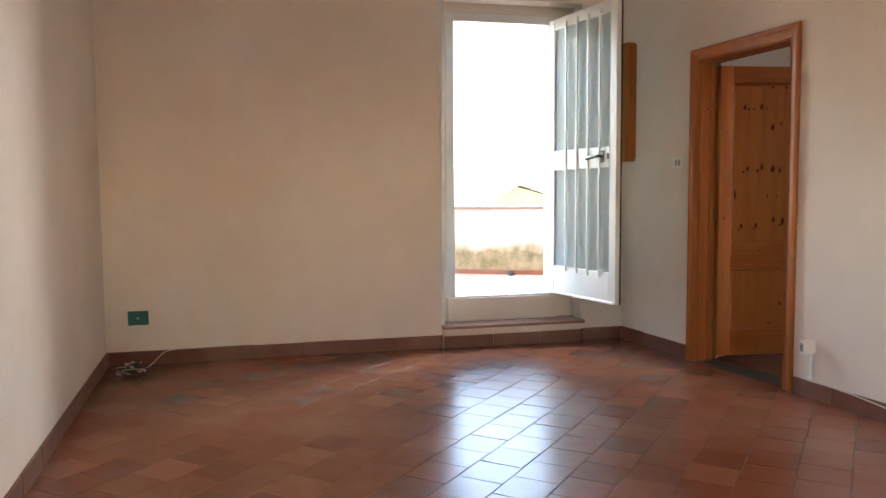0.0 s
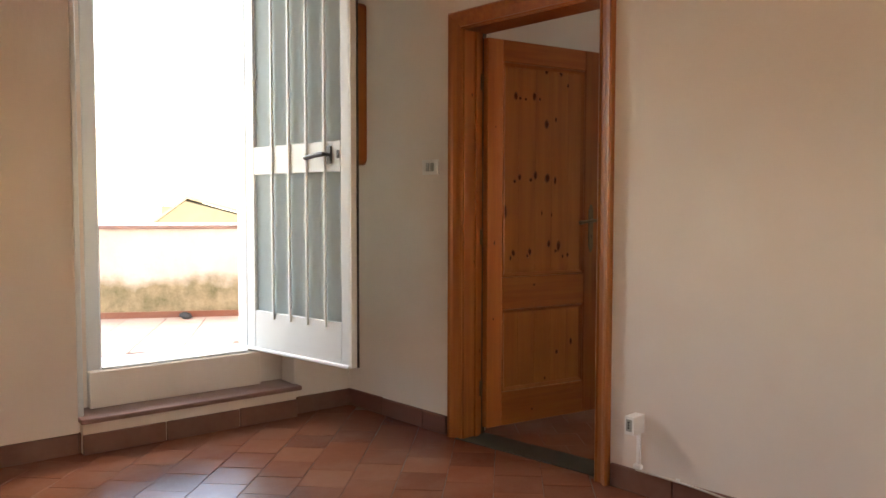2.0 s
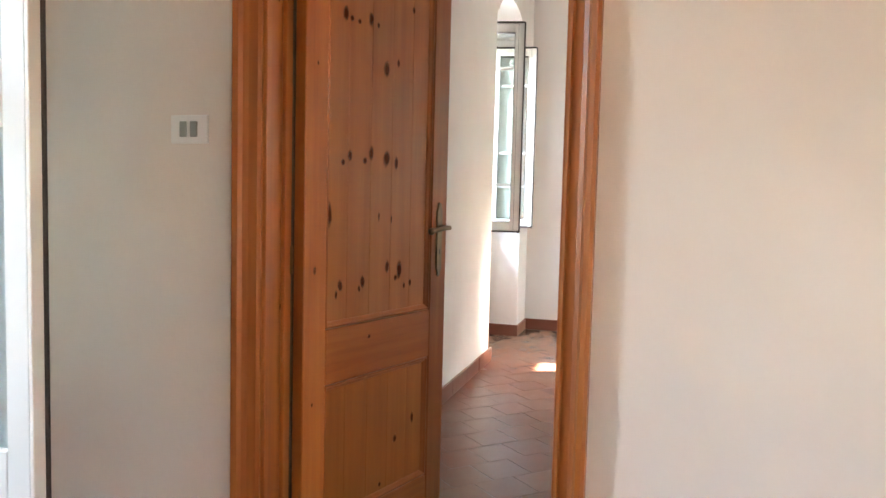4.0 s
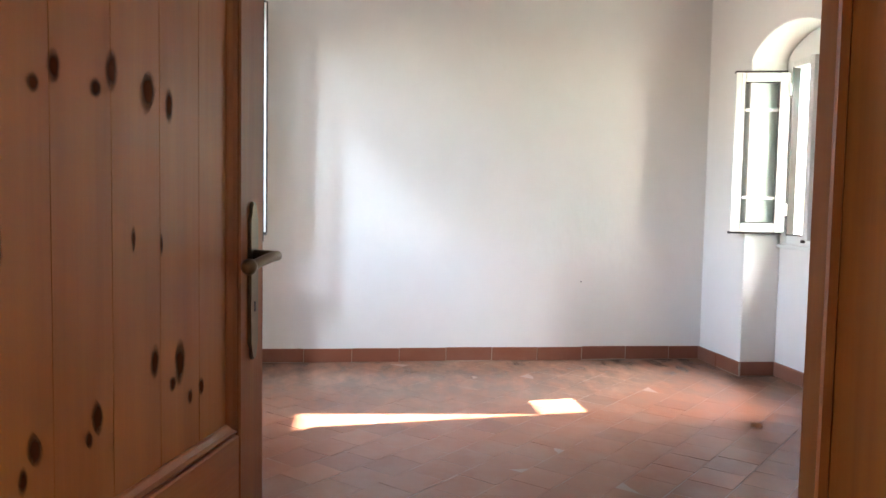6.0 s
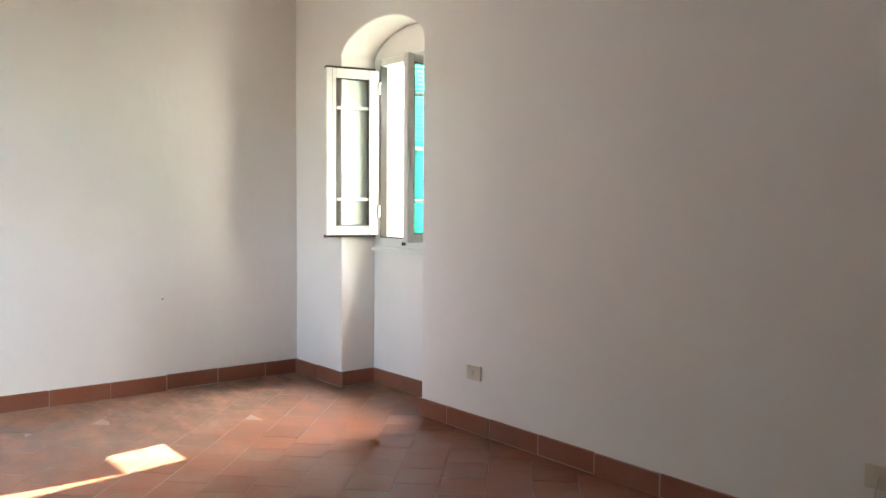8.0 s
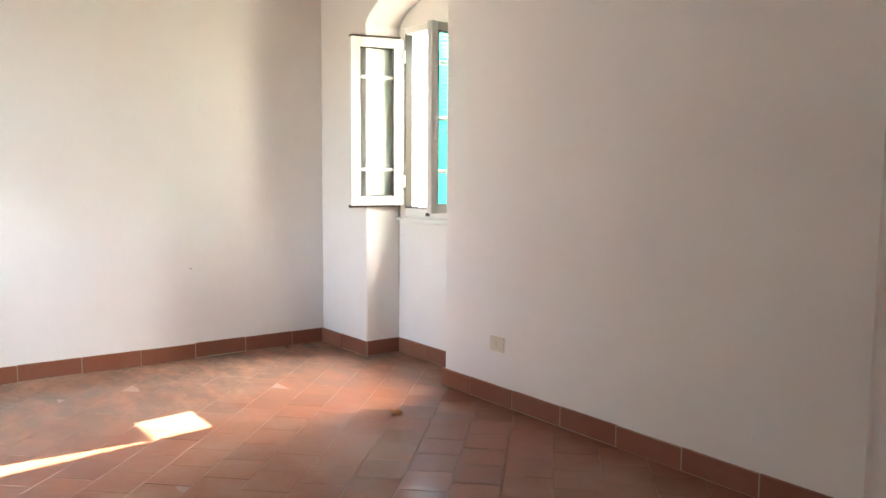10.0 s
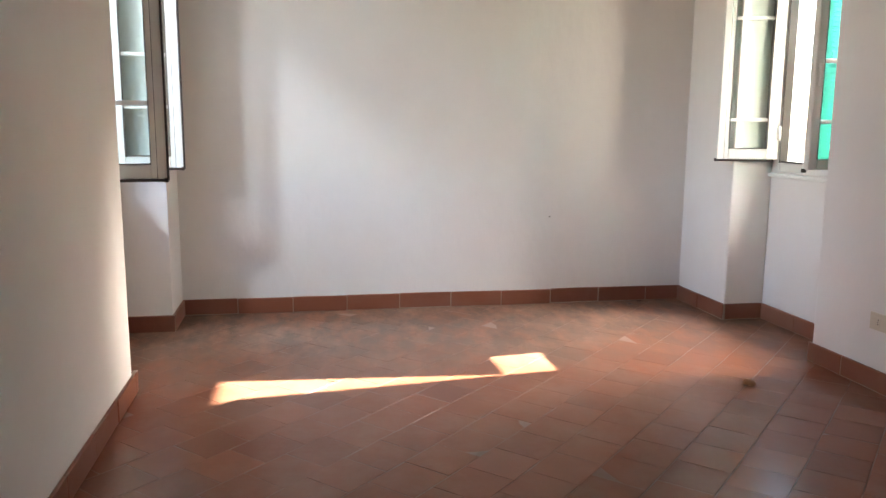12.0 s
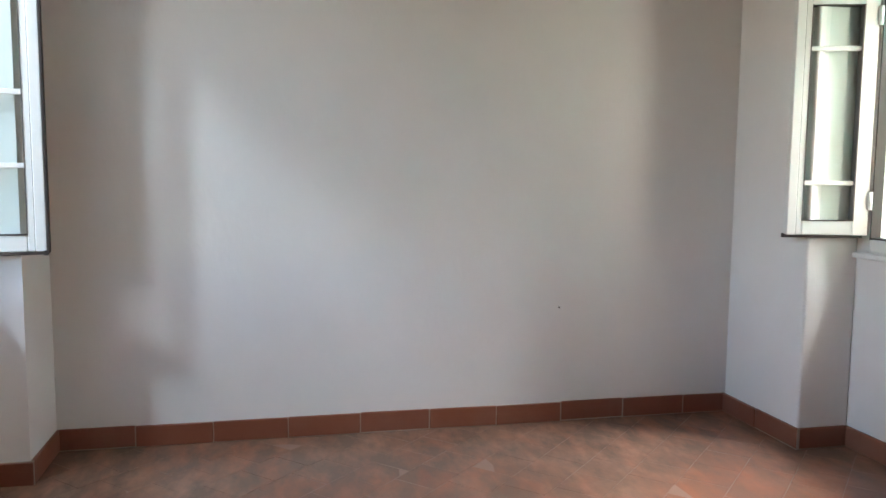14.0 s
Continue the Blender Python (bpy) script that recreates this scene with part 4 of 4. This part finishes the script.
for y in (3.55, 2.9, 2.15):
    part("clip", boxm(-0.011, -0.008, 0.0, 0.0, 0.008, 0.016, 0.002), PLASTIC_W, cable, m=pose(right_x(y) - 0.013, y, 0.1))
coil = thing("cable_tangle", M_FAR @ pose(0.22, -0.34, 0), "tangle of pale cables and black plugs on the floor", "cables")
for k in range(9):
    r0 = random.uniform(0.05, 0.125)
    ph = random.uniform(0, 6)
    hi = random.uniform(0.03, 0.10)
    tube("loop", [(r0 * math.cos(ph + a * 0.7) * (1 + 0.25 * math.sin(a * 2 + k)), r0 * 0.6 * math.sin(ph + a * 0.7), 0.006 + hi * abs(math.sin(a * 0.5 + k))) for a in range(13)], 0.0036, RUBBER if k % 4 else CABLE, coil)
part("plug", boxm(-0.04, -0.035, 0.0, 0.03, 0.03, 0.06, 0.014, 2), RUBBER, coil, "black plug")
part("plug", boxm(0.0, -0.02, 0.035, 0.055, 0.025, 0.085, 0.012, 2), RUBBER, coil, "black plug")
part("plug", boxm(-0.11, 0.03, 0.0, -0.07, 0.06, 0.035, 0.008, 2), CABLE, coil)
tube("lead", [(0.05, 0.02, 0.03), (0.10, 0.18, 0.02), (0.15, 0.29, 0.08), (0.20, 0.311, 0.108), (0.34, 0.313, 0.107), (0.53, 0.315, 0.107)], 0.0035, CABLE, coil)

# pine box on the wall behind the open terrace door
box_y = 5.67
cab = thing("wall_cabinet", pose(right_x(box_y), box_y, 0, 0, 0, 90 + ANG_R), "narrow varnished pine wall box with rounded corners", "wall cabinet")
bm = bmesh.new()
w2, d2 = 0.085, 0.07
outline = []
for cx, cz, a0 in ((w2 - 0.035, 1.485, -90), (w2 - 0.035, 2.35, 0), (-w2 + 0.035, 2.35, 90), (-w2 + 0.035, 1.485, 180)):
    outline += [(cx + 0.035 * math.cos(radians(a0 + 18 * k)), cz + 0.035 * math.sin(radians(a0 + 18 * k))) for k in range(6)]
fr = [bm.verts.new((u, d2, z)) for u, z in outline]
bk = [bm.verts.new((u, 0.0, z)) for u, z in outline]
bm.faces.new(fr)
bm.faces.new(bk)
for i in range(len(outline)):
    k = (i + 1) % len(outline)
    bm.faces.new([fr[i], fr[k], bk[k], bk[i]])
part("body", bm, PINE_V, cab)
part("door", boxm(-w2 + 0.012, d2, 1.465, w2 - 0.012, d2 + 0.01, 2.34, 0.003), PINE_PANEL, cab)
bm = bmesh.new()
bmesh.ops.create_uvsphere(bm, u_segments=10, v_segments=6, radius=1)
bmesh.ops.transform(bm, matrix=Matrix.Translation((0.02, d2 + 0.01, 2.2)) @ Matrix.Diagonal((0.012, 0.001, 0.018, 1)), verts=bm.verts)
part("knot", bm, KNOT, cab, smooth=True)

# dry leaf on the floor
bm = bmesh.new()
n = 9
verts = [[None] * 5 for _ in range(n)]
for i in range(n):
    t = i / (n - 1)
    half = 0.036 * math.sin(math.pi * t) ** 0.7 * (1 + 0.25 * math.sin(9 * t))
    for j in range(5):
        s_ = j / 2 - 1
        verts[i][j] = bm.verts.new((0.1 * (t - 0.5), half * s_, 0.003 + (0.014 * (1 - s_ * s_) + 0.006 * math.sin(7 * t + 2 * s_)) * math.sin(math.pi * t) ** 0.6))
for i in range(n - 1):
    for j in range(4):
        try:
            bm.faces.new([verts[i][j], verts[i + 1][j], verts[i + 1][j + 1], verts[i][j + 1]])
        except ValueError:
            pass
bmesh.ops.solidify(bm, geom=bm.faces[:], thickness=0.0012)
tagged(part("dead_leaf", bm, DEAD_LEAF, None, "", pose(6.727, 2.048, 0.004, 0, 0, -35), True), "curled brown dry leaf on the terracotta floor", "leaf")

# ---- outside: terrace, parapet, neighbour roof, ground ----
PD = Vector((0.80, -0.60))
PA = Vector((3.4, 7.90))
solid("ground", boxm(-400, -400, -3.6, 400, 400, -3.5), plain("dry_ground", (0.22, 0.19, 0.13), 0.9, var=0.35, scale=2), "dry pale ground far below", "ground")

nail = bmesh.new()
cylinder(nail, (0, 0, 0), (-0.012, 0, 0), 0.004, 10)
tagged(part("nail", nail, SLOT, None, "", pose(BX1, 2.497, 0.614)), "small dark nail in the white plaster wall", "nail")
M_PAR = Matrix.Translation((PA.x, PA.y, 0)) @ Matrix.Rotation(math.atan2(PD.y, PD.x), 4, "Z")


def stained_wall():
    m, n, l, b = material("parapet_plaster", 0.9, 0, 0.2)
    v = coords(n, l)
    base = ramp(n, l, noise_tex(n, l, v, 2.5, 5), [(0.3, (0.53, 0.44, 0.37)), (0.7, (0.65, 0.58, 0.52))])
    sep = n.new("ShaderNodeSeparateXYZ")
    l.new(v, sep.inputs["Vector"])
    wob = n.new("ShaderNodeMath")
    wob.operation = "MULTIPLY_ADD"
    l.new(noise_tex(n, l, v, 4, 5), wob.inputs[0])
    wob.inputs[1].default_value = -0.35
    l.new(sep.outputs["Z"], wob.inputs[2])
    moss = ramp(n, l, wob.outputs["Value"], [(0.38, (1, 1, 1)), (0.50, (0, 0, 0))])
    green = ramp(n, l, noise_tex(n, l, v, 6, 6, 0.65), [(0.35, (0.15, 0.13, 0.07)), (0.65, (0.36, 0.28, 0.18))])
    l.new(mix(n, l, moss, base, green), b.inputs["Base Color"])
    bump(n, l, b, noise_tex(n, l, v, 30, 5), 0.4, 0.01)
    return m


par = thing("parapet", M_PAR, "plastered terrace parapet with mossy stains low down", "parapet", kind="structure")
part("body", boxm(-4, 0, -3.5, 3.2, 0.2, 1.03), stained_wall(), par)
part("coping", boxm(-4, -0.03, 1.03, 3.2, 0.23, 1.06, 0.005), TREAD, par, "thin clay coping")
part("red_band", boxm(-4, -0.012, 0.30, 3.2, 0.0, 0.375, 0.003), SKIRT_B, par, "terracotta skirting")
terrace = solid("terrace", boxm(-2.5, 0.425, 0.1, 6.5, 4.6, 0.315), MORTAR, "tiled terrace slab", "terrace", m=M_FAR)
tile_m = mesh_of(boxm(-0.147, -0.147, 0, 0.147, 0.147, 0.012, 0.002), "tile", terracotta("terrace_cotto", (0.52, 0.35, 0.28), (0.43, 0.26, 0.20), (0.62, 0.48, 0.40), 0.5, 0.8))
for i in range(-5, 12):
    for j in range(-3, 11):
        p = M_PAR @ Vector((-2.0 + i * 0.3, -0.17 - j * 0.3, 0))
        if 0.3 < p.x < 5.5 and p.y > far_y(p.x) + 0.60:
            t = new("tile", tile_m)
            t.parent = terrace
            t.matrix_basis = M_FAR.inverted() @ Matrix.Translation((p.x, p.y, 0.314)) @ M_PAR.to_3x3().to_4x4()
bm = bmesh.new()
bmesh.ops.create_icosphere(bm, subdivisions=3, radius=0.06)
for v in bm.verts:
    v.co *= 0.8 + 0.4 * noise.noise(v.co * 18)
    v.co.z *= 0.55
tagged(part("black_stone", bm, RUBBER, None, "", M_PAR @ pose(0.10, -0.10, 0.352), True), "small black lump lying against the parapet", "stone")
hut = thing("neighbour_house", pose(7.93, 15.0, 0.16, 0, 0, -35), "pale neighbouring house with a shallow clay gable roof", "house")
STONE_OUT = plain("rubble_stone", (0.05, 0.047, 0.030), 0.9, var=0.6, scale=5)
part("wall", boxm(-1.0, 0, -3.75, 1.2, 4, 0.75), PLASTER_OUT, hut)
bm = bmesh.new()
ridge = [(-0.92, 0.80), (-0.33, 1.25), (1.4, 0.78), (1.4, 0.72), (-0.33, 1.19), (-0.92, 0.74)]
a = [bm.verts.new((x, -0.05, z)) for x, z in ridge]
b = [bm.verts.new((x, 4.3, z)) for x, z in ridge]
for q in (a, b):
    bm.faces.new([q[0], q[1], q[4], q[5]])
    bm.faces.new([q[1], q[2], q[3], q[4]])
for i in range(6):
    bm.faces.new([a[i], a[(i + 1) % 6], b[(i + 1) % 6], b[i]])
part("roof", bm, plain("weathered_roof", (0.075, 0.062, 0.042), 0.9, var=0.3, scale=8), hut, "weathered pale clay roof")
bm = bmesh.new()
vs = [bm.verts.new(p) for p in ((-0.90, 0.0, 0.75), (1.18, 0.0, 0.75), (-0.33, 0.0, 1.18))]
vb = [bm.verts.new((v.co.x, 0.12, v.co.z)) for v in vs]
bm.faces.new(vs)
bm.faces.new(vb)
for i in range(3):
    bm.faces.new([vs[i], vs[(i + 1) % 3], vb[(i + 1) % 3], vb[i]])
part("gable", bm, STONE_OUT, hut)
part("chimney", boxm(-0.80, 0.1, 0.78, -0.64, 0.4, 1.06, 0.01), STONE_OUT, hut)


# ---- floor tiles ----
def tiled(parent_name, label, mat, pitch, angle, origin, keep, near, mortar_gap=0.0045):
    """Square clay tiles in staggered rows. keep: which centres are laid; near: which are parts of their own."""
    shapes = []
    for k in range(6):
        r = random.Random(k)
        bm = bmesh.new()
        add_box(bm, -pitch / 2 + mortar_gap / 2, -pitch / 2 + mortar_gap / 2, -0.012, pitch / 2 - mortar_gap / 2, pitch / 2 - mortar_gap / 2, 0.0)
        for v in bm.verts:
            v.co.x += r.uniform(-0.0018, 0.0018)
            v.co.y += r.uniform(-0.0018, 0.0018)
            if v.co.z > -0.001:
                v.co.z += r.uniform(-0.0006, 0.0003)
        top = [e for e in bm.edges if all(v.co.z > -0.006 for v in e.verts)]
        bmesh.ops.bevel(bm, geom=top, offset=0.0012, segments=1, affect="EDGES")
        shapes.append(mesh_of(bm, "tile", mat))
    ca, sa = math.cos(radians(angle)), math.sin(radians(angle))
    floor = bpy.data.objects[parent_name]
    rest_v, rest_f = [], []
    count = 0
    for j in range(-40, 41):
        for i in range(-40, 41):
            a, b = (i + (0.5 if j % 2 else 0.0)) * pitch, j * pitch
            x, y = origin[0] + ca * a - sa * b, origin[1] + sa * a + ca * b
            if not keep(x, y):
                continue
            sh = shapes[random.randrange(6)]
            m = pose(x, y, random.uniform(-0.0007, 0.0005), random.uniform(-0.15, 0.15), random.uniform(-0.15, 0.15), angle + 90 * random.randrange(4) + random.uniform(-0.35, 0.35))
            if near(x, y) and count < 300:
                t = new("tile", sh)
                t.parent = floor
                t.matrix_basis = m
                count += 1
            else:
                base = len(rest_v)
                rest_v += [m @ v.co for v in sh.vertices]
                rest_f += [[base + k for k in p.vertices] for p in sh.polygons]
    if rest_v:
        me = bpy.data.meshes.new("tile_field")
        me.from_pydata(rest_v, [], rest_f)
        me.materials.append(mat)
        o = new("tile_field", me)
        o.parent = floor
        tagged(o, label, kind="stuff")


def in_a(x, y):
    return left_x(y) - 0.16 < x < min(right_x(y) + 0.1, 3.40) and -2.1 < y < far_y(x) + 0.12


def in_b(x, y):
    if 3.36 < x <= 3.66:
        return 3.85 < y < 4.95
    return 3.66 < x < BX1 + 0.12 and BY0 - 0.38 < y < BY1 + 0.38


tiled("floor_slab", "waxed terracotta floor tiles", TILE_A, 0.2125, 37.5, (1.66, 3.973), in_a, lambda x, y: y > 2.9, 0.0038)
tiled("floor_slab.001", "worn terracotta floor tiles", TILE_B, 0.205, -45, (7.205, 2.883), in_b, lambda x, y: x > 5.2, 0.0029)
